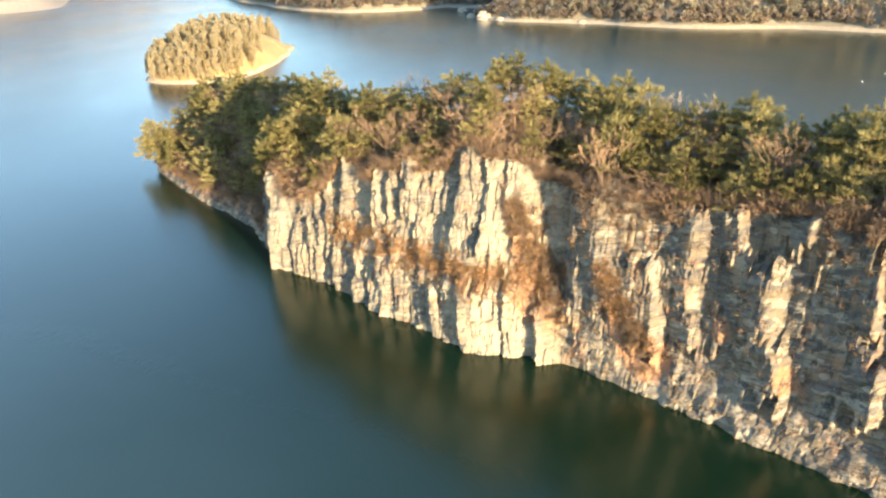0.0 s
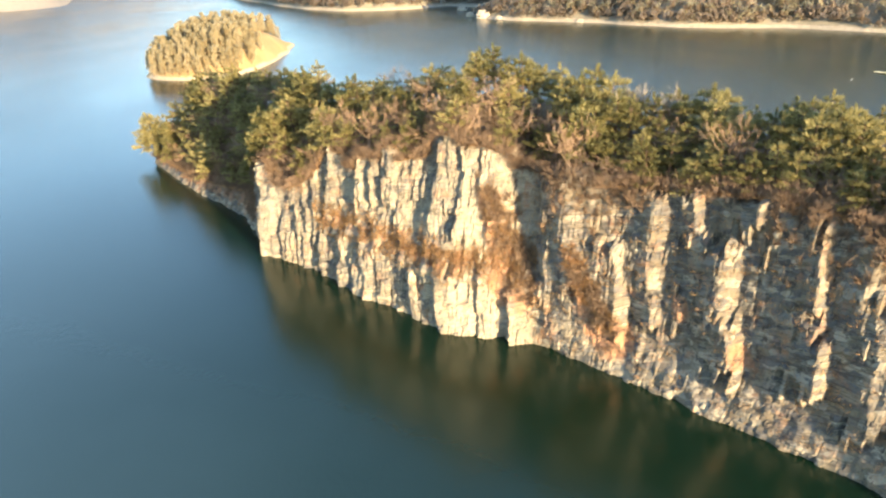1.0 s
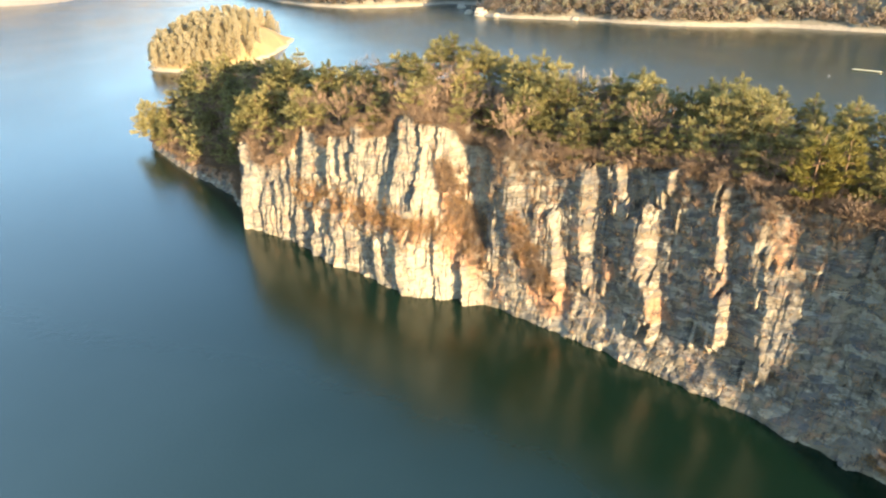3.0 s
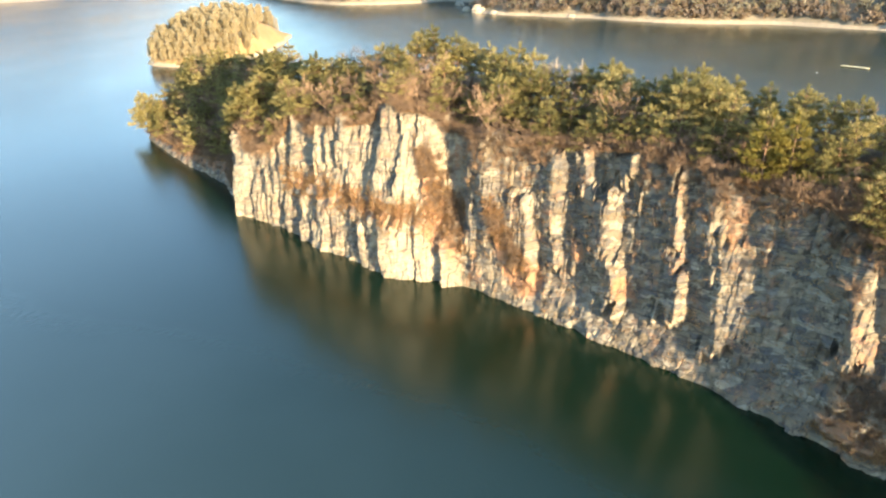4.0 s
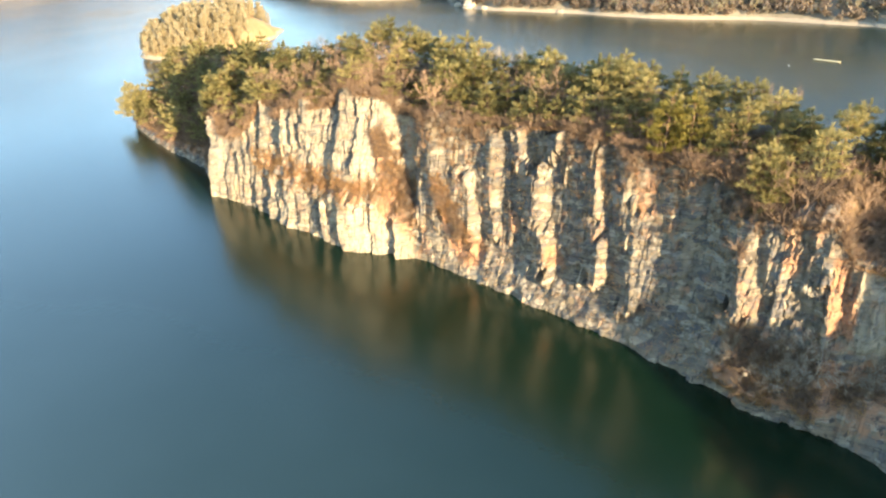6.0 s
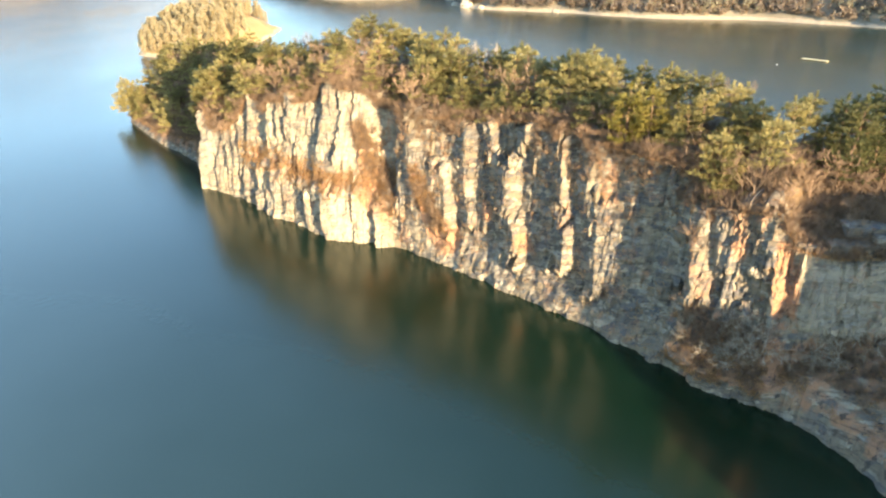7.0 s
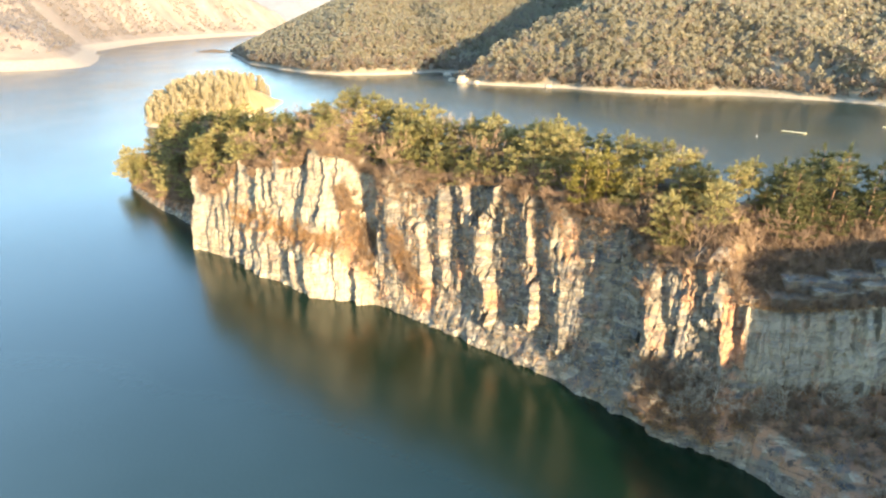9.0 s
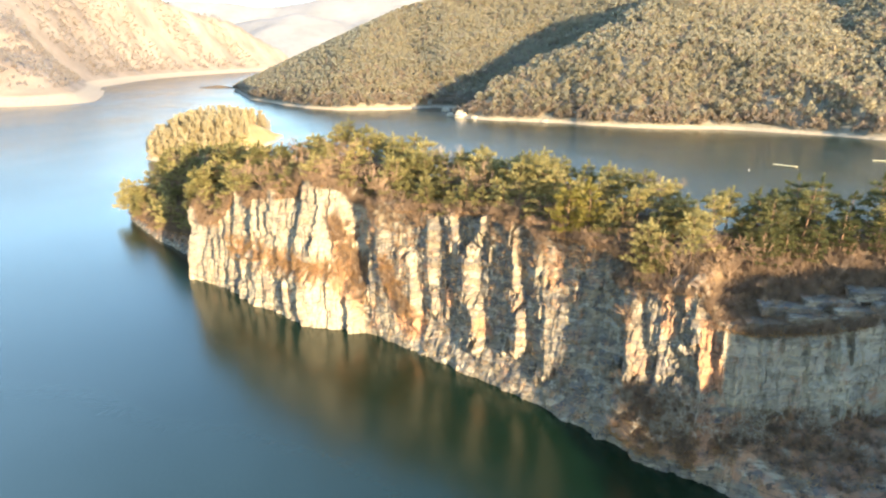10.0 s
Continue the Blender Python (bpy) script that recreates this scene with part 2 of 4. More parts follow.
# ---- the headland: a coast line s, with the cliff rising from it ----
# Past x = 98 the coast is unseen, added to shade the eastern wall.
COAST = [(-74, 213), (-84, 206), (-90, 197), (-93, 191), (-82, 178), (-72, 166), (-62, 156), (-50, 144.5), (-43, 132), (-36, 121.5), (-26, 114.5), (-17, 104.5), (-7, 97.5), (0, 91), (8, 89.5),
         (15, 87.5), (21, 82), (31, 74.5), (40, 66.5), (50, 57), (58, 48.5), (63, 42), (70, 37.5), (74, 35), (80, 34.3), (90, 33.8), (98, 32), (112, 27), (121, 12), (117, -12), (116, -35), (114, -60), (150, -85)]
START = -(math.hypot(3, 6) + math.hypot(6, 9) + math.hypot(10, 7))
corner = np.array(COAST, float)
corner_s = START + np.r_[0, np.cumsum(np.hypot(*np.diff(corner, axis=0).T))]
STEP = 0.22
S = np.arange(START, corner_s[-1], STEP)


def blurred(values, metres):
    k = np.arange(-int(3 * metres / STEP), int(3 * metres / STEP) + 1)
    w = np.exp(-0.5 * (k * STEP / metres) ** 2)
    return np.convolve(np.pad(values, len(k) // 2, mode="reflect", reflect_type="odd"), w / w.sum(), "valid")


raw = np.stack([np.interp(S, corner_s, corner[:, k]) for k in (0, 1)], 1)
LINE = np.stack([blurred(raw[:, k], 1.6) for k in (0, 1)], 1)
soft_line = np.stack([blurred(raw[:, k], 9.0) for k in (0, 1)], 1)
tangent = np.gradient(soft_line, axis=0)
tangent /= np.hypot(*tangent.T)[:, None]
INLAND = np.stack([-tangent[:, 1], tangent[:, 0]], 1)

# From s = 264 the unseen crest is raised to block the low sun.
top_s = [-30, -8, 0, 20, 50, 68, 76, 82, 88, 91, 98, 103, 106, 111.5, 112.2, 115, 115.6, 121, 121.8, 125, 125.6, 130.5, 131.5, 137, 138, 142, 146, 147, 152, 158,
         170, 185, 195, 207, 213, 216, 225, 228.5, 234, 238, 244, 250, 264, 275, 290, 312, 329, 333, 341, 345, 420]
top_z = [1.5, 1.8, 2.2, 3.0, 4.2, 6.5, 13.5, 18.5, 19.5, 16.0, 16.8, 20.2, 24.6, 25.6, 23.4, 24.0, 26.0, 26.4, 28.6, 28.8, 26.6, 28.2, 31.6, 32.0, 30.8, 30.8, 29.8, 27.6, 27.2, 27.6,
         28.4, 30.4, 29, 28.6, 25.4, 25.2, 25.8, 21.8, 21.6, 22.0, 22.6, 23.4, 25, 31, 37, 39.2, 39, 27, 27, 18, 14]
rise_s, rise_z = [-30, -8, 0, 10, 25, 60, 80, 100, 130, 150, 165, 200, 215, 232, 243, 262, 275, 400], [9, 12, 13, 15, 16.5, 18, 10.5, 7, 3.5, 4, 3, 3, 4, 8, 8, 8, 2, 2]
wide_s, wide_z = [-30, -8, 0, 25, 60, 100, 150, 220, 340], [22, 26, 28, 32, 34, 36, 38, 40, 60]
LEAN = 0.10


def top_of(s):
    return np.interp(s, top_s, top_z) + 3.2 * fbm(np.asarray(s) * 0.22, np.asarray(s) * 0 + 3.5, 3) + 1.7 * (TABLE[(np.floor(np.asarray(s) / 1.7).astype(int) * 11) % 256, 77] - 0.5) * ease(70, 80, s)


def setback(s, z):
    """How far inland the mean rock face lies at a height: apron, wall, shelf."""
    s, z = np.asarray(s, float), np.asarray(z, float)
    off = LEAN * z
    right = ease(156, 168, s)
    off = off + right * (1.6 * ease(0, 7, z) + 0.9 * ease(3, 9, z))
    off = off + ease(104, 110, s) * (1 - ease(148, 156, s)) * (1.3 * ease(9.5, 12.5, z))
    off = off + (1 - ease(66, 78, s)) * 0.45 * np.maximum(z, 0)
    off = off - ease(211, 217, s) * (1 - ease(226, 231, s)) * 2.4 * (1 - ease(5, 13, z)) * ease(0, 4, z)
    off = off + ease(146, 148, s) * (1 - ease(151, 153.5, s)) * 1.8 * ease(6, 14, z)
    off = off + ease(124, 131, s) * (1 - ease(146, 152, s)) * 2.2 * ease(14, 30, z)
    return off + 1.4 * ease(205, 207, s) * (1 - ease(213, 215, s)) * ease(8, 16, z)


RIBS, FINS = [], []


def rib(s_top, s_foot, z_foot, z_top, width, depth):
    """A column with a broad face turned to the light."""
    RIBS.append((s_top, s_foot, z_foot, z_top, width, depth))


def fin(s_top, s_foot, z_foot, z_top, width, reach):
    """A panel turned from the light that swells for some metres and breaks off in a narrow bright flank."""
    FINS.append((s_top, s_foot, z_foot, z_top, width, reach))


# lit buttresses of the western wall: the upper tier
rib(84.5, 88.0, -1, 20, 4.4, 2.6)
rib(97.0, 97.0, 5, 11, 2.2, 0.6)
rib(92.5, 93.5, -1, 8, 2.6, 0.7)
rib(102.0, 102.5, 13, 19.8, 2.4, 0.9)
rib(107.5, 106.0, 12, 25.5, 5.2, 1.3)
rib(116.0, 115.0, 17.5, 26, 1.3, 0.7)
rib(118.5, 118.5, 18, 26, 2.2, 0.7)
rib(122.0, 122.0, 18.5, 29.5, 3.0, 1.0)
rib(125.2, 125.5, 19, 24.8, 2.0, 0.6)
rib(133.5, 133.0, 18, 32.5, 4.6, 1.1)
rib(132.0, 132.5, 11, 19, 5.0, 0.5)
rib(138.5, 138.5, 17, 32, 3.0, 1.1)
rib(137.4, 137.6, 23.5, 29.2, 1.4, -1.7)
rib(142.0, 142.0, 21, 30.5, 3.2, 1.0)
# the blocks half way up
rib(110.5, 111.5, 6.5, 12.2, 3.0, 0.7)
rib(116.0, 117.5, 9, 14.2, 2.5, 0.8)
rib(120.0, 120.5, 10.5, 14.8, 3.4, 0.7)
rib(126.0, 127.0, 10.5, 15.5, 2.6, 0.8)
# the lower tier, down to the water
rib(104.0, 105.0, -1, 10, 3.0, 0.8)
rib(110.5, 111.5, -1, 6, 3.0, 0.7)
rib(114.5, 115.5, -1, 7, 3.0, 0.7)
rib(118.0, 119.0, -1, 9, 2.6, 0.9)
rib(121.5, 122.0, -1, 8, 2.2, 0.7)
rib(130.0, 130.5, -1, 7, 3.6, 1.0)
rib(136.0, 137.2, -1, 10, 6.5, 1.7)
rib(143.0, 144.0, -1, 13, 3.0, 1.0)
rib(148.5, 149.5, -2, 9.8, 3.2, 1.7)
# bright flanks of the shaded eastern wall
fin(152.2, 153.0, 19, 25, 1.1, 3.0)
fin(155.5, 157.0, 17.5, 31, 2.6, 3.5)
fin(154.0, 153.6, 11, 16, 1.8, 3.0)
fin(158.0, 160.0, 11, 17, 2.4, 4.0)
fin(164.5, 165.5, 14, 19, 0.7, 6.0)
fin(165.5, 166.2, 7, 14, 1.7, 6.0)
fin(169.0, 169.3, 20.5, 28.8, 2.0, 5.5)
fin(169.0, 169.5, 14.6, 20.5, 2.7, 4.5)
fin(170.5, 171.0, 9, 14, 1.7, 4.0)
fin(174.0, 174.6, 9.5, 15, 1.7, 3.5)
fin(173.6, 175.0, 22.5, 30.5, 1.5, 4.5)
fin(179.0, 179.5, 14, 23, 2.2, 7.0)
fin(180.5, 183.2, 6, 13.8, 1.7, 7.0)
fin(182.5, 182.5, 26, 32, 1.0, 6.0)
fin(184.2, 184.6, 23, 32, 1.2, 3.0)
fin(188.0, 187.6, 21.5, 25.5, 1.0, 4.0)
fin(189.5, 191.0, 17, 27.8, 1.2, 6.0)
fin(192.0, 193.0, 8, 15.5, 1.3, 7.0)
fin(194.6, 196.0, 12.5, 16.5, 0.9, 3.0)
fin(195.5, 194.8, 20.5, 29, 4.0, 4.5)
fin(196.0, 198.0, 15.5, 21.5, 4.6, 5.0)
fin(197.0, 199.4, 5.5, 16, 7.0, 5.5)
# the eastern buttress
fin(212.5, 216.3, 11, 25.5, 2.6, 9.0)
fin(216.0, 219.5, 12, 26.5, 4.2, 1.4)
fin(222.0, 224.8, 19, 27, 4.0, 1.8)
fin(225.0, 226.0, 12, 19, 2.2, 3.2)
fin(225.6, 227.5, 11, 20, 1.6, 3.0)
# the wall over the foot slope
rib(245.0, 246.0, 13, 20, 5.0, 1.5)
rib(236.2, 236.6, 16, 21, 0.9, 1.3)
fin(231.4, 232.2, 12, 20, 0.8, 2.2)
fin(233.8, 234.6, 14, 22, 0.6, 1.8)
fin(236.3, 236.8, 16, 21.5, 0.9, 3.4)
fin(239.6, 240.4, 12, 21, 0.7, 2.6)
fin(242.2, 242.4, 17, 22, 0.5, 1.6)
fin(245.4, 246.4, 11, 17.5, 3.4, 4.5)


fine = np.random.default_rng(44)
for k in range(26):
    s_rib, z_rib = fine.uniform(90, 148), fine.uniform(-1, 24)
    rib(s_rib, s_rib + fine.uniform(-0.2, 0.6), z_rib, z_rib + fine.uniform(2.5, 6), fine.uniform(0.8, 1.8), fine.uniform(0.25, 0.5))
for k in range(30):
    s_rib, z_rib = fine.uniform(153, 212), fine.uniform(4, 23)
    fin(s_rib, s_rib + fine.uniform(-0.2, 0.8), z_rib, z_rib + fine.uniform(1.5, 5), fine.uniform(0.3, 0.7), fine.uniform(1.0, 2.2))
for k in range(16):
    s_rib, z_rib = fine.uniform(229, 246), fine.uniform(10, 16)
    rib(s_rib, s_rib + fine.uniform(-0.2, 1.0), z_rib, z_rib + fine.uniform(4, 9), fine.uniform(0.7, 1.7), fine.uniform(0.5, 1.0))


def cliff_relief(s, z):
    """How far the rock stands out of the mean face: ribs, joints, beds and grain."""
    rng = np.random.default_rng(11)
    flat = z - BED_DIP * (s - 160)
    step = np.floor(flat * 1.35 + 1.2 * fbm(s * 0.1, z * 0 + 5, 2)).astype(int)
    warped = s + 0.9 * fbm(z * 0.16, s * 0.05, 2) + 0.22 * (TABLE[(step * 31) % 256, (np.floor(s / 3.1).astype(int) * 13) % 256] - 0.5)
    ragged = z + 4.0 * (TABLE[(np.floor(s / 0.8).astype(int) * 7) % 256, 9] - 0.5)
    strength = 1.0 + 0.7 * fbm(s * 0.25, z * 0.3 + 60, 2)
    out = np.zeros_like(s)
    for s_top, s_foot, z_foot, z_top, width, depth in RIBS:
        line = np.interp(z, [z_foot, z_top], [s_foot, s_top])
        u = (warped - line) / width
        form = np.where(u < 0, 1 + u / 0.22, 1 - np.maximum(u, 0) ** 1.4)
        form = np.where((u > -0.22) & (u < 1), np.clip(form, 0, 1), 0)
        form = form * strength * ease(z_foot - 3.5, z_foot + 1.5, ragged) * (1 - ease(z_top - 0.5, z_top + 0.9, ragged))
        out = np.where(np.abs(depth * form) > np.abs(out), depth * form, out) if depth > 0 else out + depth * form
    turned = np.zeros_like(s)
    for s_top, s_foot, z_foot, z_top, width, reach in FINS:
        u = warped - np.interp(z, [z_foot, z_top], [s_foot, s_top])
        form = np.clip(np.minimum(1 + u / reach, 1 - u / width), 0, 1)
        tall = ease(z_foot - 1.6, z_foot + 0.6, ragged) * (1 - ease(z_top - 0.4, z_top + 1.0, ragged))
        out = np.maximum(out, min(0.34 * reach, 2.5) * form * tall)
        turned = np.maximum(turned, (form > 0) * tall)
    # upright joints, with a set of their own between the great beds
    beds = np.cumsum(rng.uniform(5.0, 10.0, 14)) - 22
    level = np.searchsorted(beds, flat + 1.2 * fbm(s * 0.05, z * 0.0 + 7, 2))
    west = 1 - ease(149, 156, s)
    apron = (1 - west) * (1 - ease(4, 9, z))
    east = (1 - west) * (1 - ease(212, 222, s)) * ease(-1, 5, z)
    for k in range(15):
        joints = np.cumsum(0.5 + rng.gamma(2.2, 0.75, 360)) + START - rng.uniform(0, 3)
        push, turn = rng.uniform(-0.42, 0.42, 400), rng.normal(0.05, 0.24, 400)
        index = np.searchsorted(joints, warped)
        middle = joints[np.clip(index, 1, len(joints) - 1)] - joints[np.clip(index - 1, 0, len(joints) - 2)]
        along = (warped - joints[np.clip(index - 1, 0, len(joints) - 1)]) / np.maximum(middle, 0.3) - 0.5
        gap = np.exp(-((np.abs(along) - 0.5) * middle / 0.14) ** 2)
        form = push[index] * (1 - 0.6 * east) - (turn[index] * (1 - 0.6 * east) + 0.24 * west - 0.3 * east * (1 - turned)) * along * middle - (0.34 - 0.08 * west) * gap
        out = out + np.where(level == k, form * (0.48 - 0.26 * apron), 0)
    # thin beds, broken into blocks
    thin = np.cumsum(rng.uniform(0.35, 1.15, 120)) - 24
    bed = np.searchsorted(thin, flat + 0.5 * fbm(s * 0.07, z * 0 + 2, 2))
    block = np.searchsorted(np.cumsum(rng.uniform(0.5, 2.2, 420)) + START, s + bed * 0.77 % 1.9)
    out = out + (0.30 - 0.06 * west - 0.06 * east + 0.14 * ease(212, 216, s)) * (TABLE[(bed * 37 + 11) % 256, (block * 53 + bed * 7) % 256] - 0.5)
    out = out + 0.07 * (TABLE[(bed * 29 + 3) % 256, 5] - 0.5)
    # large blocks that break the columns
    thick = np.cumsum(rng.uniform(1.4, 3.6, 40)) - 24
    lump = np.searchsorted(thick, flat + 1.6 * fbm(s * 0.15, z * 0 + 31, 3))
    piece = np.searchsorted(np.cumsum(rng.uniform(1.0, 3.4, 300)) + START, warped + lump * 1.37 % 2.9)
    out = out + (0.50 - 0.20 * east + 0.35 * ease(202, 206, s)) * (TABLE[(lump * 41 + 5) % 256, (piece * 17 + lump * 3) % 256] - 0.5)
    out = out + 1.5 * apron * fbm(s * 0.34, z * 0.3 + 71, 3)
    return out + (1.5 - 0.9 * east) * fbm(s * 0.12, z * 0.09 + 12, 3) + 0.34 * fbm(s * 0.8, z * 0.7, 4)


STREAMS = [(142.5, 23, 149.0, 6.5, 1.2, 3.0, 0.9), (157.5, 17, 165.5, 3, 1.0, 3.0, 1.0), (165.3, 8.6, 167.8, 4, 1.4, 2.6, 1.0), (174.3, 14.5, 175.0, 10.5, 0.9, 1.3, 0.7), (182.5, 10.5, 184.5, 7.2, 0.8, 2.0, 0.9),
           (197.0, 27, 198.5, 20, 1.3, 1.8, 0.6), (219.5, 25, 221.0, 19, 1.2, 1.6, 0.5), (227.0, 22, 228.5, 13, 1.4, 2.0, 0.95), (190.0, 20, 191.5, 14, 1.0, 1.6, 0.5)]


def stain_of(s, z):
    """Rusty earth washed down the face in streams and along the ledge."""
    rough = fbm(s * 0.6, z * 0.35 + 30, 4)
    amount = 0.55 * ease(103, 108, s) * (1 - ease(148, 153, s)) * np.exp(-((z - 12.2) / 1.9) ** 2)
    amount = np.maximum(amount, (0.75 + 1.2 * rough) * (1 - ease(70, 78, s)) * ease(0.8, 2.5, z))
    amount = np.maximum(amount, 0.08 * ease(212.5, 214.5, s) * (1 - ease(227, 229, s)) * ease(10, 13, z))
    amount = np.maximum(amount, 0.9 * ease(213, 218, s) * (1 - ease(9 + 0 * s, 11.5, z + 6 * rough)) * ease(1.5, 3.5, z))
    for s_top, z_top, s_foot, z_foot, w_top, w_foot, full in STREAMS:
        f = (z_top - z) / (z_top - z_foot)
        across = np.abs(s - s_top - f * (s_foot - s_top) + 1.1 * rough) / (w_top + np.clip(f, 0, 1) * (w_foot - w_top))
        amount = np.maximum(amount, full * (1 - ease(0.6, 1.25, across)) * ease(-0.12, 0.05, f) * (1 - ease(0.95, 1.15, f)))
    return np.clip(amount, 0, 1)


def paler_of(s, z):
    """Paler faces with fewer marks: the western buttresses and the wall over the foot slope."""
    patch = ease(-0.12, 0.12, fbm(s * 0.16, z * 0.12 + 90, 3))
    west = ease(78, 84, s) * (1 - ease(148, 154, s)) * (0.18 + 0.42 * patch)
    return np.clip(west + ease(227, 230, s) * (1 - ease(262, 270, s)) * ease(8.5, 11, z + 3 * fbm(s * 0.3, z * 0.3, 3)) * (0.5 + 0.3 * patch), 0, 1)


def surface(s, z, out=0.0):
    """A place on the rock face, standing out by some metres."""
    i = np.clip(((np.asarray(s) - START) / STEP).round().astype(int), 0, len(S) - 1)
    off = np.asarray(setback(s, z) - out)
    return np.concatenate([LINE[i] + INLAND[i] * off[..., None], np.asarray(z, float)[..., None]], -1)


def cliff_mesh():
    rows = 116
    f = np.linspace(0, 1, rows)
    crest = top_of(S)
    ss = np.repeat(S[None], rows, 0)
    zz = -1.5 + f[:, None] * (crest[None] + 1.5)
    relief = cliff_relief(ss, zz)
    low = 1 - ease(60, 80, ss)
    relief = relief * (1 - 0.35 * low) * ease(-9, 6, ss)
    pts = surface(ss, zz, relief)
    edge = relief[-1]
    extra = []
    for d, up in ((1.0, 0.25), (2.5, 0.5), (5.0, 0.4)):
        row = surface(S, crest, edge * (1 - d / 5) - d)
        row[:, 2] += up * ease(-4, 10, S)
        extra.append(row)
    pts = np.concatenate([pts, np.stack(extra)], 0)
    me = bpy.data.meshes.new("cliff")
    me.from_pydata(pts.reshape(-1, 3).tolist(), [], grid_faces(rows + 3, len(S)))
    me.materials.append(ROCK)
    zz = np.concatenate([zz, zz[-1:], zz[-1:], zz[-1:]], 0)
    ss = np.repeat(S[None], rows + 3, 0)
    for name, form in (("stain", stain_of), ("fresh", paler_of)):
        me.attributes.new(name, "FLOAT", "POINT").data.foreach_set("value", form(ss, zz).astype(np.float32).ravel())
    me.update()
    return me


cliff = new("cliff_wall", cliff_mesh())
tagged(cliff, "pale layered limestone cliff with upright ribs over the water", "cliff", kind="structure")


# ---- the brushy slope at the foot of the eastern wall ----
FOOT_WATER = [(66, 40.0), (70, 37.5), (74, 33), (77, 27), (79, 18), (80, 6), (83, -8), (90, -26), (105, -50)]
FOOT_WALL = [(68, 43.0), (73, 42.0), (80, 40.0), (90, 39.5), (101, 37), (117, 28), (124, 8), (121, -18), (120, -42)]


def foot_place(u, v):
    """A place on the slope: u along the water, v from the water up to the wall."""
    u, v = np.asarray(u, float), np.asarray(v, float)
    k = np.arange(len(FOOT_WATER))
    low = np.stack([np.interp(u, k, [p[j] for p in FOOT_WATER]) for j in (0, 1)], -1)
    high = np.stack([np.interp(u, k, [p[j] for p in FOOT_WALL]) for j in (0, 1)], -1)
    reach = np.hypot(*np.moveaxis(high - low, -1, 0))
    low = low + (0.9 * fbm(u * 6, v * 0 + 3, 3) * (1 - v))[..., None]
    away = v * reach
    z = -1.0 + 2.6 * ease(0, 1.6, away) + (10.4 - 2.6 * ease(3, 5, u)) * v ** 0.75 * ease(0.0, 2.0, u) + 1.2 * fbm(u * 2.2, away * 0.16, 4) * ease(0.5, 3, away)
    z = z + 0.22 * ease(0.5, 3, away) * (np.abs((z * 0.7 + 1.6 * fbm(u * 2.4, v * 3, 3)) % 1 - 0.5) * 4 - 1)
    return np.concatenate([low + (high - low) * v[..., None], z[..., None]], -1)


def foot_mesh():
    gu, gv = np.meshgrid(np.linspace(0, 8, 300), np.linspace(0, 1, 90) ** 1.2)
    pts = foot_place(gu, gv)
    me = mesh_of("foot_slope", pts.reshape(-1, 3), grid_faces(90, 300), ROCK)
    earth = np.clip(0.8 * ease(1.6, 3.4, pts[..., 2] + 2.5 * fbm(gu * 2, gv * 5, 3)) * (0.75 + 0.9 * fbm(gu * 1.5, gv * 9 + 4, 4)), 0, 1)
    me.attributes.new("stain", "FLOAT", "POINT").data.foreach_set("value", earth.astype(np.float32).ravel())
    return me


tagged(new("foot_slope", foot_mesh()), "brown earth slope with pale ledges below the rock wall", "slope", kind="structure")


def ground_height(s, d):
    """Height of the ground d metres inland of the cliff's edge."""
    s, d = np.asarray(s, float), np.asarray(d, float)
    wide = np.interp(s, wide_s, wide_z)
    up = np.interp(s, rise_s, rise_z) * ease(-1, 14, d)
    body = np.interp(s, top_s, top_z) + up
    fall = ease(wide * 0.55, wide, d)
    return body * (1 - fall) - 3 * fall + 0.9 * fbm(s * 0.15, d * 0.15 + 20, 3) - 0.15


def ground_place(s, d):
    z = np.interp(s, top_s, top_z)
    p = surface(s, z, -np.asarray(d, float))
    p[..., 2] = ground_height(s, d)
    return p


gs, gd = np.arange(START, corner_s[-1], 1.0), np.r_[np.arange(1.6, 12, 1.0), np.arange(12, 66, 2.0)]
gss, gdd = np.meshgrid(gs, gd)
gdd = np.minimum(gdd, np.interp(gss, wide_s, wide_z) + 2)
land = new("ground", mesh_of("ground", ground_place(gss, gdd).reshape(-1, 3), grid_faces(len(gd), len(gs)), SOIL, True))
tagged(land, "brown dry soil and litter on the wooded headland", "ground", kind="structure")


# ---- trees ----
def tube(verts, faces, pts, radii, sides=5):
    base = len(verts)
    pts = [Vector(p) for p in pts]
    for k, (p, r) in enumerate(zip(pts, radii)):
        way = (pts[min(k + 1, len(pts) - 1)] - pts[max(k - 1, 0)]).normalized()
        a = way.orthogonal().normalized()
        b = way.cross(a)
        for j in range(sides):
            t = 2 * math.pi * j / sides
            verts.append(p + (a * math.cos(t) + b * math.sin(t)) * r)
    for k in range(len(pts) - 1):
        for j in range(sides):
            q = base + k * sides
            faces.append((q + j, q + (j + 1) % sides, q + sides + (j + 1) % sides, q + sides + j))


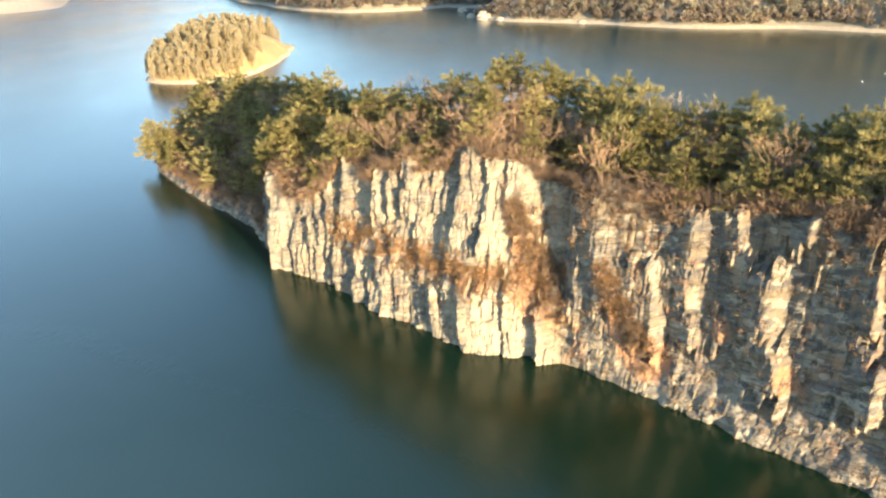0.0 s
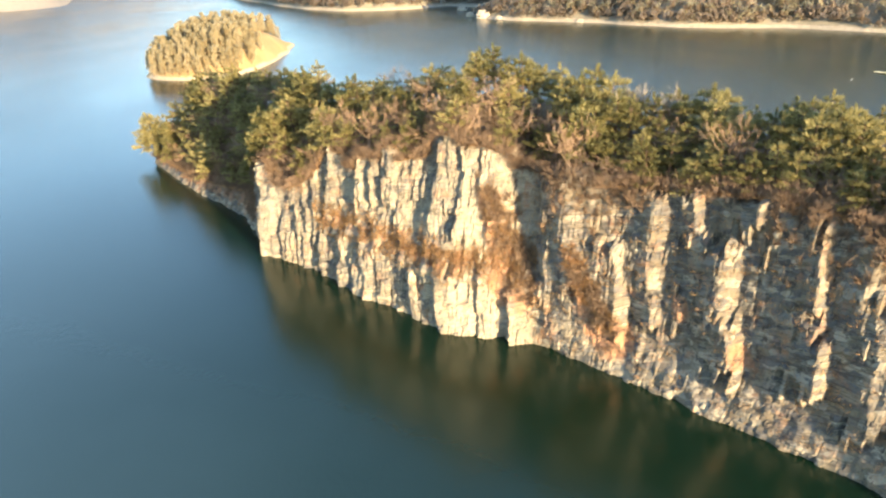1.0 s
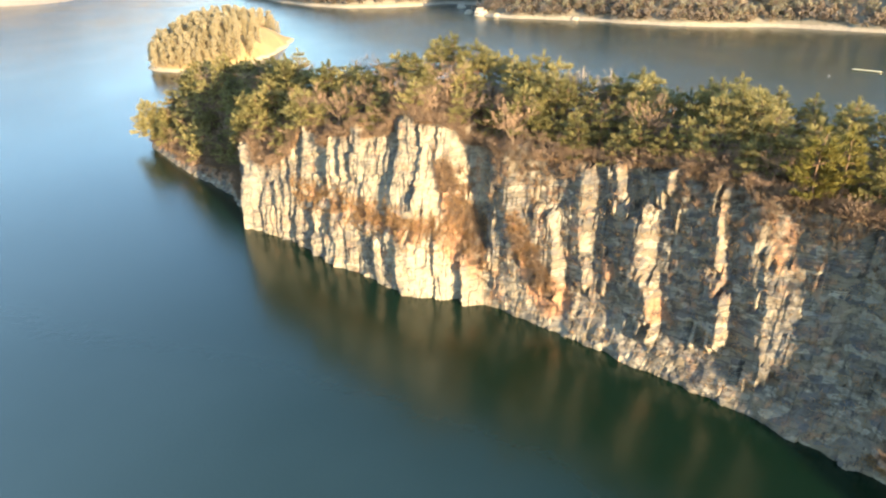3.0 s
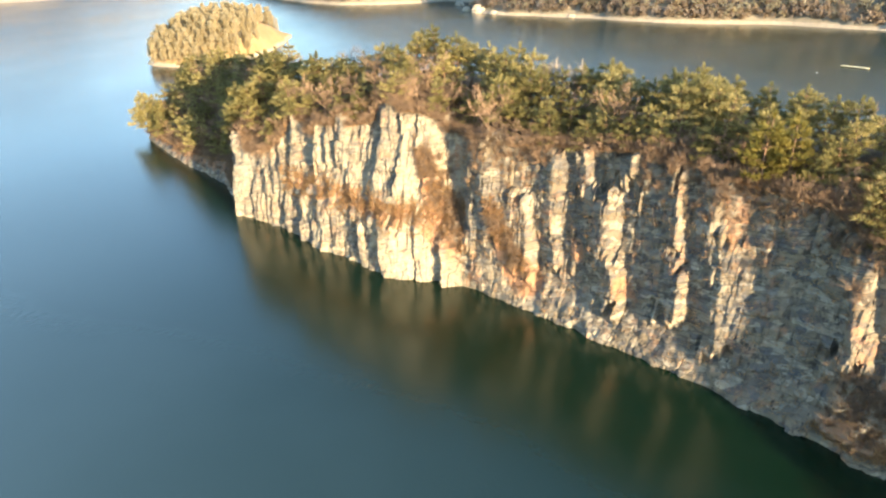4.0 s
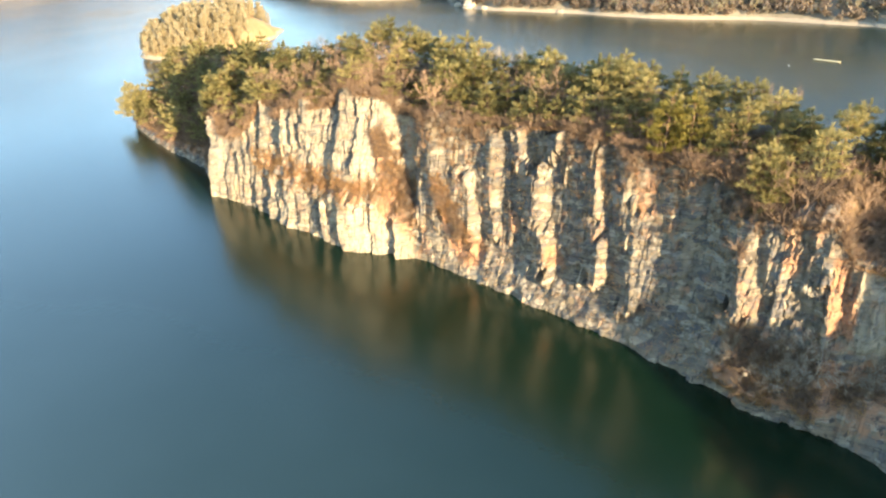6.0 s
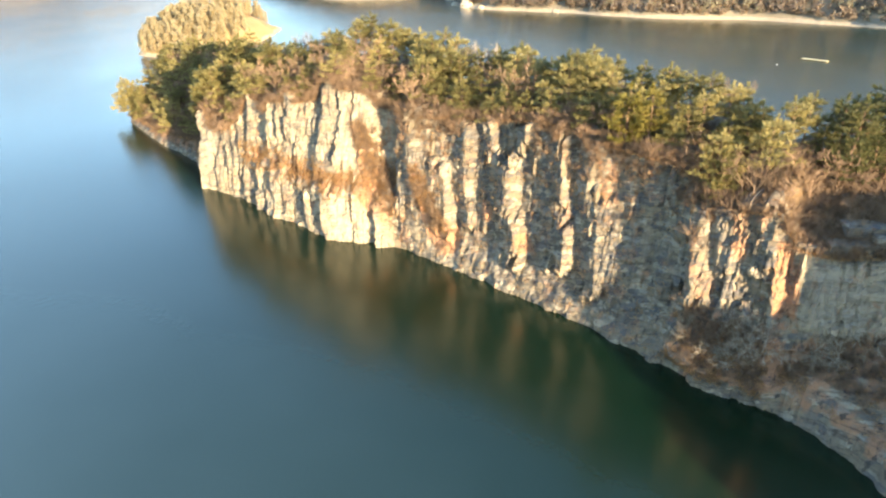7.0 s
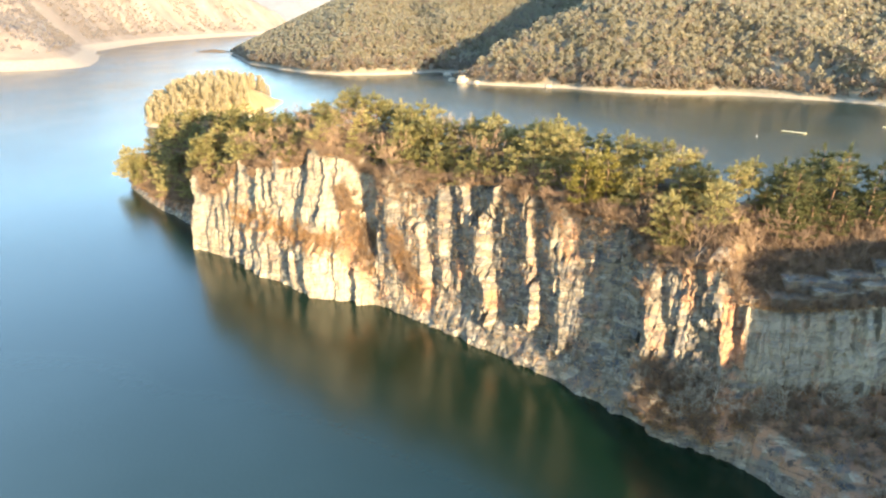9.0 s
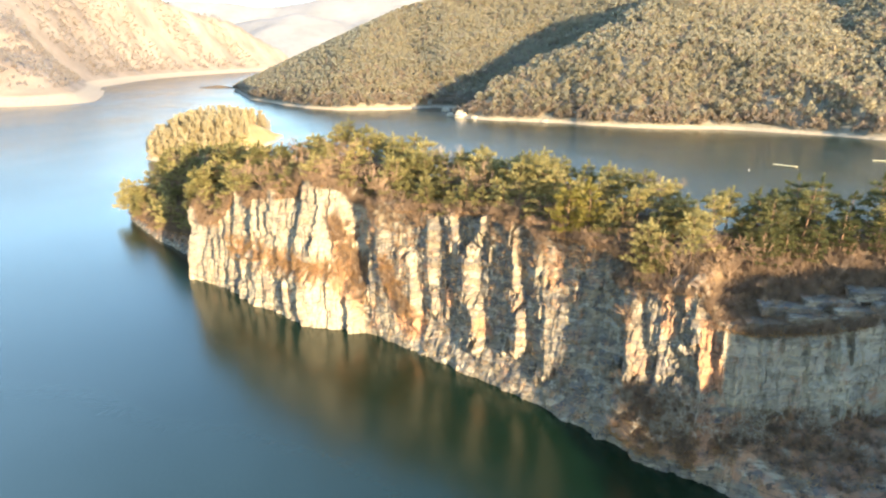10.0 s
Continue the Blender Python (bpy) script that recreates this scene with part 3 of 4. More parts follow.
def blades(rng, centre, radii, count, length, width, lift=0.5):
    """Needle sprays round a flattened pad, as triangles."""
    way = rng.normal(size=(count, 3))
    way /= np.linalg.norm(way, axis=1)[:, None]
    base = centre + way * radii * rng.uniform(0.45, 1.0, (count, 1))
    out = way * 0.9 + rng.normal(size=(count, 3)) * 0.45 + np.array([0, 0, lift])
    out /= np.linalg.norm(out, axis=1)[:, None]
    side = np.cross(out, rng.normal(size=(count, 3)))
    side /= np.linalg.norm(side, axis=1)[:, None]
    size = length * rng.uniform(0.6, 1.3, (count, 1))
    half = width * rng.uniform(0.6, 1.3, (count, 1)) / 2
    return np.stack([base - side * half, base + side * half, base + out * size], 1)


def sprays(rng, root, tip, width, count, each, length, thick):
    """Needle sprays along the outer part of a branch, pointing out and up."""
    root, tip = np.array(root), np.array(tip)
    along = tip - root
    ahead = along / max(np.linalg.norm(along), 1e-6)
    across = np.array([-ahead[1], ahead[0], 0.0])
    f = rng.uniform(0.3, 1.05, (count, 1))
    out = rng.uniform(-1, 1, (count, 1))
    centre = root + along * f + across * out * width * (1.25 - 0.6 * f) + np.array([0, 0, 0.1]) * rng.normal(size=(count, 1))
    way = ahead * 0.85 + across * out * 0.9 + np.array([0, 0, 0.5]) + rng.normal(0, 0.2, (count, 3))
    way = way[:, None] + rng.normal(0, 0.48, (count, each, 3))
    way /= np.linalg.norm(way, axis=2)[..., None]
    side = np.cross(way, rng.normal(size=way.shape))
    side *= thick * 0.5 / np.linalg.norm(side, axis=2)[..., None]
    start = centre[:, None] + way * 0.05
    return np.stack([start - side, start + side, start + way * length * rng.uniform(0.65, 1.25, (count, each, 1))], 2).reshape(-1, 3, 3)


def pine(seed, height, spread, lean=(0, 0), material=NEEDLES, dense=1.0, low=0.35):
    rng = np.random.default_rng(seed)
    verts, faces, leaves = [], [], []
    bend = rng.normal(0, 0.06, 2) + np.array(lean)
    axis = lambda f: Vector((bend[0] * height * f * f + 0.18 * math.sin(5 * f + seed), bend[1] * height * f * f + 0.18 * math.cos(4 * f + seed), height * f - 0.4))
    steps = np.linspace(0, 0.97, 7)
    tube(verts, faces, [axis(f) for f in steps], [0.19 * (1 - 0.85 * f) * height / 9 for f in steps], 5)
    whorls = int(6 * dense)
    for w in range(whorls):
        f = low + (0.96 - low) * (w + rng.uniform(0, 0.6)) / whorls
        reach = spread * (1.1 - ((f - low) / (1 - low)) ** 1.7 * 0.8) * rng.uniform(0.75, 1.15)
        turn = rng.uniform(0, 6.28)
        arms = 5 if f < 0.75 else 4
        for k in range(arms):
            angle = turn + k * 6.283 / arms + rng.normal(0, 0.3)
            length = reach * rng.uniform(0.55, 1.15)
            root = axis(f)
            tip = root + Vector((math.cos(angle) * length, math.sin(angle) * length, length * rng.uniform(-0.05, 0.38)))
            tube(verts, faces, [root, root.lerp(tip, 0.5) + Vector((0, 0, -0.07 * length)), tip], [0.06, 0.045, 0.02], 3)
            leaves.append(sprays(rng, root, tip, 0.22 + 0.22 * length, int(6 + 3.8 * length), 7, 0.70, 0.12))
    top = axis(1.0)
    leaves.append(sprays(rng, axis(0.9), top + Vector((0, 0, 0.2)), 0.4, 9, 8, 0.6, 0.12))
    root = new("pine_tree")
    part("trunk", mesh_of("pine_trunk", verts, faces, BARK, True), root)
    part("crown", triangles_mesh("pine_crown", np.concatenate(leaves), material), root)
    return root


def grow(rng, verts, faces, p, way, length, radius, depth, spread, lift):
    bend = way + Vector(rng.normal(0, 0.16, 3)) + Vector((0, 0, lift))
    q = p + way * length * 0.5
    tip = q + bend.normalized() * length * 0.5
    if depth == 0:
        side = way.orthogonal().normalized() * radius * 1.5
        k = len(verts)
        verts.extend([p - side, p + side, tip])
        faces.append((k, k + 1, k + 2))
        return
    tube(verts, faces, [p, q, tip], [radius, radius * 0.8, radius * 0.55], 3)
    for k in range(4 if depth > 1 else 7):
        start = p.lerp(q, rng.uniform(0.5, 1.0)) if k < 1 else q.lerp(tip, rng.uniform(0.1, 1.0))
        turn = (way + Vector(rng.normal(0, spread, 3))).normalized()
        grow(rng, verts, faces, start, turn, length * rng.uniform(0.5, 0.8), max(radius * 0.5, 0.013), depth - 1, spread, lift)


def bare_tree(seed, height, name="bare_tree", material=TWIG, spread=0.45, lift=0.12, stems=1, depth=4):
    rng = np.random.default_rng(seed)
    root = new(name)
    verts, faces, twigs, twig_faces = [], [], [], []
    for k in range(stems):
        way = Vector(rng.normal(0, 0.10 if stems == 1 else 0.62, 3))
        way.z = 1.0
        way.normalize()
        foot = Vector((rng.normal(0, 0.05 * stems), rng.normal(0, 0.05 * stems), -0.3))
        fork = foot + way * height * 0.34
        radius = 0.011 * height + 0.015
        tube(verts, faces, [foot, foot.lerp(fork, 0.5), fork], [radius * 1.3, radius * 1.1, radius], 5)
        for j in range(5 if stems == 1 else 3):
            start = foot.lerp(fork, rng.uniform(0.55, 1.0))
            turn = (way + Vector(rng.normal(0, spread * 1.1, 3))).normalized()
            grow(rng, twigs, twig_faces, start, turn, height * rng.uniform(0.26, 0.38), radius * 0.6, depth - 1, spread, lift)
    if stems == 1:
        part("trunk", mesh_of("bare_trunk", verts, faces, material, True), root)
        part("crown", mesh_of("bare_crown", twigs, twig_faces, material), root)
    else:
        shift = len(verts)
        part("crown", mesh_of("shrub_crown", verts + twigs, faces + [tuple(v + shift for v in f) for f in twig_faces], material), root)
    return root


PLACED = set()


def put_tree(kinds, k, place, turn, scale, tilt=(0, 0)):
    m = pose(*place, tilt[0], tilt[1], turn) @ Matrix.Diagonal((scale, scale, scale, 1))
    ob = kinds[k % len(kinds)]
    if ob.name in PLACED:
        return copy_thing(ob, m)
    PLACED.add(ob.name)
    ob.matrix_basis = m
    return ob


rng = np.random.default_rng(21)
pines = [tagged(pine(30 + k, h, w, dense=q, low=lo), "green layered pine tree on the wooded headland", "tree", "pines of the headland")
         for k, (h, w, q, lo) in enumerate([(8.2, 3.1, 1.0, 0.36), (9.0, 2.8, 1.1, 0.3), (7.6, 3.2, 0.9, 0.28), (8.6, 3.3, 1.0, 0.38), (6.8, 2.7, 0.9, 0.22), (8.0, 2.9, 1.1, 0.18), (6.6, 2.9, 1.0, 0.06), (5.8, 2.7, 0.9, 0.05), (7.2, 2.6, 1.1, 0.08)])]
yellow_pines = [tagged(pine(61 + k, 7.5, 2.4, material=LIGHT_NEEDLES, low=0.12, dense=1.1), "yellow-green bushy pine at the edge of the cliff", "tree", "yellow pines at the edge") for k in range(2)]
shaded_pines = [tagged(pine(67 + k, 8.8, 2.9, material=SHADED_NEEDLES, low=0.06, dense=1.25), "dark green pine tree behind the rock bench, shade put into its colour", "tree", "dark pines behind the bench") for k in range(3)]
bares = [tagged(bare_tree(80 + k, 7.0, spread=0.5), "leafless brown broad tree among the pines", "tree", "bare trees of the headland") for k in range(4)]
pale_bares = [tagged(bare_tree(90 + k, 9.0, material=PALE_TWIG, spread=0.26, lift=0.3), "leafless pale upright tree behind the pines", "tree", "pale bare trees") for k in range(2)]
shrubs = [tagged(bare_tree(100 + k, 2.8, "shrub", TWIG, 0.6, 0.05, 5, 3), "leafless brown shrub rooted in dry soil", "shrub", "brown shrubs") for k in range(5)]
pale_shrubs = [tagged(bare_tree(110 + k, 2.8, "shrub", PALE_TWIG, 0.6, 0.05, 6, 3), "leafless pale spreading shrub at the foot of the rock wall", "shrub", "pale shrubs") for k in range(2)]
wide_shrubs = [tagged(bare_tree(120 + k, 4.0, "shrub", TWIG, 0.55, 0.04, 7, 4), "wide leafless brown shrub leaning over the cliff's edge", "shrub", "wide shrubs at the edge") for k in range(2)]
pale_wide_shrubs = [tagged(bare_tree(124, 4.0, "shrub", PALE_TWIG, 0.55, 0.04, 7, 4), "wide leafless pale shrub leaning over the cliff's edge", "shrub", "pale wide shrubs at the edge")]

spots = []


def free_spot(x, y, gap):
    if any((x - a) ** 2 + (y - b) ** 2 < gap * gap for a, b in spots):
        return False
    spots.append((x, y))
    return True


# trees that stand out at the edge
for s, d, size, turn in ((74.5, 0.8, 1.3, 20), (77.5, 5.0, 1.3, 120)):
    p = ground_place(s, d)
    free_spot(p[0], p[1], 0)
    put_tree(yellow_pines, int(turn / 100), p, turn, size, (-6, -4))
for k, (s, d, size) in enumerate(((80.0, 8.0, 1.1), (82.5, 3.5, 1.05), (84.0, 11.0, 1.1), (88.0, 6.0, 1.1), (90.0, 12.0, 1.05), (95.0, 8.0, 1.1), (79.0, 13.0, 1.1), (101.0, 6.0, 1.0), (79.5, 2.0, 1.1), (82.0, 1.2, 1.15), (86.0, 2.0, 1.1), (90.5, 2.2, 1.0), (93.0, 8.0, 1.15), (97.5, 11.0, 1.2), (99.0, 5.0, 1.0), (94.0, 13.0, 1.2), (103.5, 9.0, 1.1))):
    p = ground_place(s, d)
    free_spot(p[0], p[1], 0)
    put_tree(pines, (1, 3, 5, 0)[k % 4], p, k * 67, size)
for s, d, size, turn in ((199.5, 0.6, 1.0, 70), (202.0, 2.5, 0.95, 10)):
    p = ground_place(s, d)
    free_spot(p[0], p[1], 0)
    put_tree(yellow_pines, int(s), p, turn, size, (-8, 0))
for k, (s, d, size) in enumerate(((0.5, 0.8, 1.45), (3.0, 3.5, 1.2), (6.0, 1.0, 1.05), (9.5, 4.0, 1.15), (13.0, 1.6, 1.0), (-2.5, 1.0, 1.35), (17.0, 1.2, 0.9), (-4.5, 3.0, 1.1))):
    p = ground_place(s, d)
    free_spot(p[0], p[1], 0)
    put_tree(pines, 4 + k % 5, p, k * 7, size, (6, -18))
for k, (s, d, size) in enumerate(((231.5, 18.0, 0.9), (233.0, 14.5, 1.0), (236.0, 13.0, 1.05), (239.0, 16.0, 1.1), (242.0, 13.5, 1.1), (245.0, 17.0, 1.05), (248.5, 14.5, 0.95), (252.0, 16.0, 1.05), (256.0, 14.0, 1.05), (237.0, 20.0, 1.0), (243.5, 21.0, 1.05), (234.5, 10.0, 0.7), (238.5, 10.5, 0.75), (243.0, 10.0, 0.7), (247.0, 11.0, 0.75), (251.0, 10.5, 0.7), (255.0, 10.0, 0.75), (231.0, 11.0, 0.6))):
    p = ground_place(s, d)
    free_spot(p[0], p[1], 0)
    put_tree(shaded_pines, k, p, k * 83, size)
for s, d, size in ((220.5, 1.8, 1.25), (218.0, 3.2, 1.0), (128.0, 4.5, 0.9), (143.0, 2.8, 0.85), (152.5, 4.0, 0.95), (158.5, 0.8, 0.7), (186.0, 3.5, 0.95), (178.0, 5, 0.8), (209, 3, 0.9), (228, 6, 0.8), (235, 6, 0.7), (239, 8, 0.75), (243, 5, 0.7), (247, 8, 0.8), (251, 6, 0.7), (232, 9, 0.8)):
    p = ground_place(s, d)
    free_spot(p[0], p[1], 0)
    put_tree(bares, int(s), p, s * 37, size)
for s, d, size in ((159.0, 13.0, 1.05), (160.5, 14.0, 1.0), (162.0, 13.5, 1.05), (164.0, 14.0, 0.95), (165.5, 13.0, 1.0), (167.0, 14.0, 0.95)):
    put_tree(pale_bares, int(s * 2), ground_place(s, d), s * 37, size)

pine_count, bare_count = 0, 0
for k in range(30000):
    s = rng.uniform(-24, 258)
    d = rng.uniform(1.0, 15 if s > 60 else 22) if k % 2 else rng.uniform(0.6, 8)
    if d > np.interp(s, wide_s, wide_z) * 0.72 or 224.5 < s < 229.0 and d < 12 or 217.5 < s < 224.5 and d < 5:
        continue
    if s > 229 and d < 4.0 or s > 227 and d < 11 and k % 4:
        continue
    p = ground_place(s, d)
    if not free_spot(p[0], p[1], 2.65 if d > 3 else 2.4):
        continue
    if not (s > 226 and d < 12) and rng.random() < (0.55 if s < 70 else 0.42 if s > 228 else 0.88 if s > 185 and d > 3 else 0.78 if d > 8 else 0.5 if 100 < s < 150 else 0.62):
        if pine_count < 385:
            put_tree(pines, int(rng.integers(6)) if d > 6 else int(rng.integers(4, 9)), p, rng.uniform(0, 360), rng.uniform(0.84, 1.08) * (0.86 if s > 160 else 0.84 if 108 < s < 146 else 1.0), (rng.normal(0, 3), rng.normal(0, 3)))
            pine_count += 1
    elif bare_count < 230:
        put_tree(bares, int(rng.integers(4)), p, rng.uniform(0, 360), rng.uniform(0.85, 1.25) * (0.55 if s > 226 else 0.75 if s > 180 else 1.0))
        bare_count += 1

# spreading fine-twigged shrubs that lean out over the edge
for k, (s, d, size) in enumerate(((94.5, 0.4, 0.9), (97.5, 0.2, 1.05), (101.0, 0.3, 1.0), (104.0, 0.6, 0.8), (113.5, 0.3, 0.6), (127.5, 0.4, 0.6), (148.0, 0.4, 0.8), (189.0, 0.3, 0.7), (193.0, 0.2, 0.8), (205.5, 0.2, 0.8), (209.0, 0.4, 0.9))):
    put_tree(wide_shrubs, k, ground_place(s, d), k * 53, size, (20, -12))
for k, (s, d, size) in enumerate(((157.5, 0.1, 0.7), (159.5, 0.3, 0.85), (161.5, 0.2, 0.7), (212.0, 0.2, 0.7), (227.5, 0.6, 0.8))):
    put_tree(pale_wide_shrubs, k, ground_place(s, d), k * 71, size, (24, -14))

# shrubs along the edge and on the ledges
for k in range(120):
    s = rng.uniform(0, 256)
    p = ground_place(s, rng.uniform(-0.6, 3.6) if s < 224 else rng.uniform(-0.5, 9))
    put_tree(shrubs, k, p, rng.uniform(0, 360), rng.uniform(0.75, 1.6), (rng.uniform(0, 22), 0))


def on_ledge(s, z, size, k, kinds=shrubs):
    s, z = np.array(float(s)), np.array(float(z))
    p = surface(s, z, float(cliff_relief(s[None], z[None])[0]) - 0.3)
    put_tree(kinds, k, p, k * 77, size, (12, 0))


for s, z, size in ((216.5, 8.0, 0.62), (219.5, 7.0, 0.72), (222.5, 7.5, 0.7), (225.5, 8.0, 0.6)):
    put_tree(bares, int(s), surface(np.array(s), np.array(z), 0.0), s * 91, size, (14, -10))
for u, v, size in ((1.2, 0.8, 0.6), (1.6, 0.75, 0.7), (1.9, 0.45, 0.55), (2.1, 0.6, 0.6), (2.4, 0.8, 0.65), (2.7, 0.7, 0.65), (3.1, 0.85, 0.6)):
    put_tree(pale_shrubs, int(u * 10), foot_place(u, v), u * 300, size * 2.2, (10, -6))
for k in range(64):
    put_tree(pale_shrubs if k % 2 else shrubs, k, foot_place(rng.uniform(0.9, 5.2), rng.uniform(0.25, 0.95)), rng.uniform(0, 360), rng.uniform(0.45, 0.85))
for k in range(36):
    on_ledge(rng.uniform(104, 151), rng.normal(12.3, 1.6), rng.uniform(0.45, 0.8), k)
for k in range(26):
    f = rng.random()
    on_ledge(143 + 9 * f + rng.normal(0, 1.0), 23 - 15 * f + rng.normal(0, 1.2), rng.uniform(0.5, 0.9), k)
for k in range(9):
    f = rng.random()
    on_ledge(157.5 + 9 * f + rng.normal(0, 0.6), 16 - 12 * f + rng.normal(0, 0.8), rng.uniform(0.4, 0.7), k)
for k in range(24):
    on_ledge(rng.uniform(216, 227), rng.uniform(5.5, 10), rng.uniform(0.7, 1.3), k, pale_shrubs if k % 3 else shrubs)
for k in range(24):
    on_ledge(rng.uniform(8, 74), rng.uniform(3, 7), rng.uniform(0.5, 1.1), k)
for s, z, size in ((150.5, 22.0, 0.8), (160.5, 6.0, 0.7), (190.5, 17.5, 0.7)):
    on_ledge(s, z, size, int(s), pale_shrubs)
for k in range(30):
    on_ledge(rng.uniform(150, 215), rng.uniform(5, 26), rng.uniform(0.3, 0.6), k)


# brushwood: fans of thin twigs along the edge, under the trees and on the foot slopes
def brushwood():
    rng = np.random.default_rng(15)
    s1 = np.concatenate([rng.uniform(-2, 258, 900), rng.uniform(204, 258, 260), rng.uniform(227, 260, 420)])
    feet = [ground_place(s1, np.where(s1 > 224, rng.uniform(-0.4, 12, 1580), rng.gamma(1.3, 1.7, 1580) - 0.8))]
    s2, z2 = rng.uniform(0, 76, 190), rng.uniform(1.5, 9, 190)
    feet.append(surface(s2, np.minimum(z2, top_of(s2)), 0.2))
    s3 = rng.uniform(215, 227, 130)
    feet.append(surface(s3, rng.uniform(3.5, 9.5, 130), 0.2))
    feet.append(foot_place(rng.uniform(0.8, 6.0, 520), rng.uniform(0.15, 1.0, 520) ** 0.6))
    s5 = np.concatenate([rng.uniform(60, 248, 520), rng.uniform(84, 152, 420)])
    feet.append(ground_place(s5, rng.uniform(-1.0, 0.8, 940)))
    s6 = np.concatenate([rng.uniform(153, 168, 110), rng.uniform(183, 216, 190)])
    z6 = top_of(s6) - rng.gamma(1.3, 1.6, 300)
    feet.append(surface(s6, z6, cliff_relief(s6, z6)))
    f = rng.random(260)
    s4 = np.concatenate([143 + 9 * f[:150] + rng.normal(0, 1.0, 150), 157.5 + 9 * f[150:] + rng.normal(0, 0.8, 110)])
    z4 = np.concatenate([23 - 15 * f[:150] + rng.normal(0, 1.5, 150), 17 - 12 * f[150:] + rng.normal(0, 1.0, 110)])
    feet.append(surface(s4, z4, cliff_relief(s4, z4)))
    feet = np.concatenate(feet)
    fan = 46
    count = len(feet)
    lean = rng.normal(0, 0.35, (count, 1, 3)) + np.array([-0.16, -0.18, 0.95])
    way = lean + rng.normal(0, 0.42, (count, fan, 3))
    way /= np.linalg.norm(way, axis=2)[..., None]
    size = rng.uniform(0.8, 2.2, (count, 1, 1)) * rng.uniform(0.4, 1.0, (count, fan, 1))
    start = feet[:, None] + way * size * rng.uniform(0.0, 0.55, (count, fan, 1))
    way = way + rng.normal(0, 0.3, way.shape)
    side = np.cross(way, rng.normal(size=way.shape))
    side *= 0.035 / np.linalg.norm(side, axis=2)[..., None]
    return np.stack([start - side, start + side, start + way * size], 2).reshape(-1, 3, 3)


tagged(new("brushwood", triangles_mesh("brushwood", brushwood(), TWIG)), "tangled leafless brushwood along the cliff's edge", "brushwood", kind="stuff")


# dry grass over the edge, on ledges and in the gullies
def dry_grass():
    rng = np.random.default_rng(9)
    s, d = rng.uniform(0, 248, 30000), rng.gamma(1.2, 1.8, 30000) - 0.9
    top = ground_place(s, d)
    zones = [(rng.uniform(103, 152, 16000), rng.normal(12.2, 1.7, 16000))]
    f = rng.random(9000)
    zones.append((143 + 9 * f + rng.normal(0, 0.8, 9000), 23 - 16 * f + rng.normal(0, 1.8, 9000)))
    f = rng.random(7000)
    zones.append((157.5 + 9 * f + rng.normal(0, 0.8, 7000), 17 - 12 * f + rng.normal(0, 1.1, 7000)))
    zones.append((rng.uniform(150, 216, 11000), rng.uniform(1, 27, 11000)))
    zones.append((rng.uniform(213, 228, 6000), rng.uniform(1.5, 8.0, 6000)))
    ls, lz = (np.concatenate(some) for some in zip(*zones))
    keep = (value_noise(ls * 0.55, lz * 0.9) + 0.25 * (lz > 8.5) * (ls < 152) + 0.2 * (lz < 10) * (ls > 206) > 0.58) & (lz < top_of(ls))
    ls, lz = ls[keep], lz[keep]
    wall = surface(ls, lz, cliff_relief(ls, lz) + 0.05)
    slope = foot_place(rng.uniform(0.8, 6.0, 12000), rng.uniform(0.1, 1.0, 12000))
    feet = np.concatenate([top, wall, slope[value_noise(slope[:, 0] * 0.5, slope[:, 1] * 0.5) > 0.45]])
    count = len(feet)
    out = rng.normal(0, 0.5, (count, 3)) + np.array([-0.35, -0.4, 0.55])
    out /= np.linalg.norm(out, axis=1)[:, None]
    side = np.cross(out, rng.normal(size=(count, 3)))
    side /= np.linalg.norm(side, axis=1)[:, None]
    size = rng.uniform(0.35, 0.95, (count, 1))
    return np.stack([feet - side * size * 0.07, feet + side * size * 0.07, feet + out * size], 1)


tagged(new("dry_grass", triangles_mesh("dry_grass", dry_grass(), STRAW)), "orange-brown dry grass on the cliff's edge and ledges", "grass", kind="stuff")


# ---- hills beyond the lake ----
def ridge_height(x, y, ridges):
    best = np.full(np.shape(x), -60.0)
    for line, slope, left_slope in ridges:
        for (ax, ay, az), (bx, by, bz) in zip(line[:-1], line[1:]):
            dx, dy = bx - ax, by - ay
            t = np.clip(((x - ax) * dx + (y - ay) * dy) / (dx * dx + dy * dy), 0, 1)
            away = np.hypot(x - ax - t * dx, y - ay - t * dy)
            steep = np.where(dx * (y - ay) - dy * (x - ax) > 0, left_slope, slope)
            best = np.maximum(best, az + t * (bz - az) + 12 - steep * (np.sqrt(away**2 + 30**2) + 5))
    return best


NEAR_RIDGE = [(8, 612, -4), (60, 640, 8), (120, 680, 20), (160, 722, 42), (200, 765, 66), (240, 800, 92), (310, 865, 128), (390, 950, 142), (480, 1050, 148)]
EAST_RIDGE = [(640, 780, 150), (800, 520, 130), (1000, 300, 130)]
BACK_RIDGE = [(-300, 905, 8), (-240, 975, 72), (-197, 1078, 110), (-112, 1143, 108), (-33, 1150, 124), (120, 1220, 160), (330, 1330, 230), (620, 1180, 270)]
POINT = [(-300, 905, 8), (-370, 1060, 14), (-440, 1240, 16)]
MAIN = [(NEAR_RIDGE, 0.31, 0.75), (EAST_RIDGE, 0.32, 0.32), (BACK_RIDGE[:5], 0.32, 0.3), (BACK_RIDGE[4:], 0.43, 0.3), (POINT, 0.28, 0.28)]
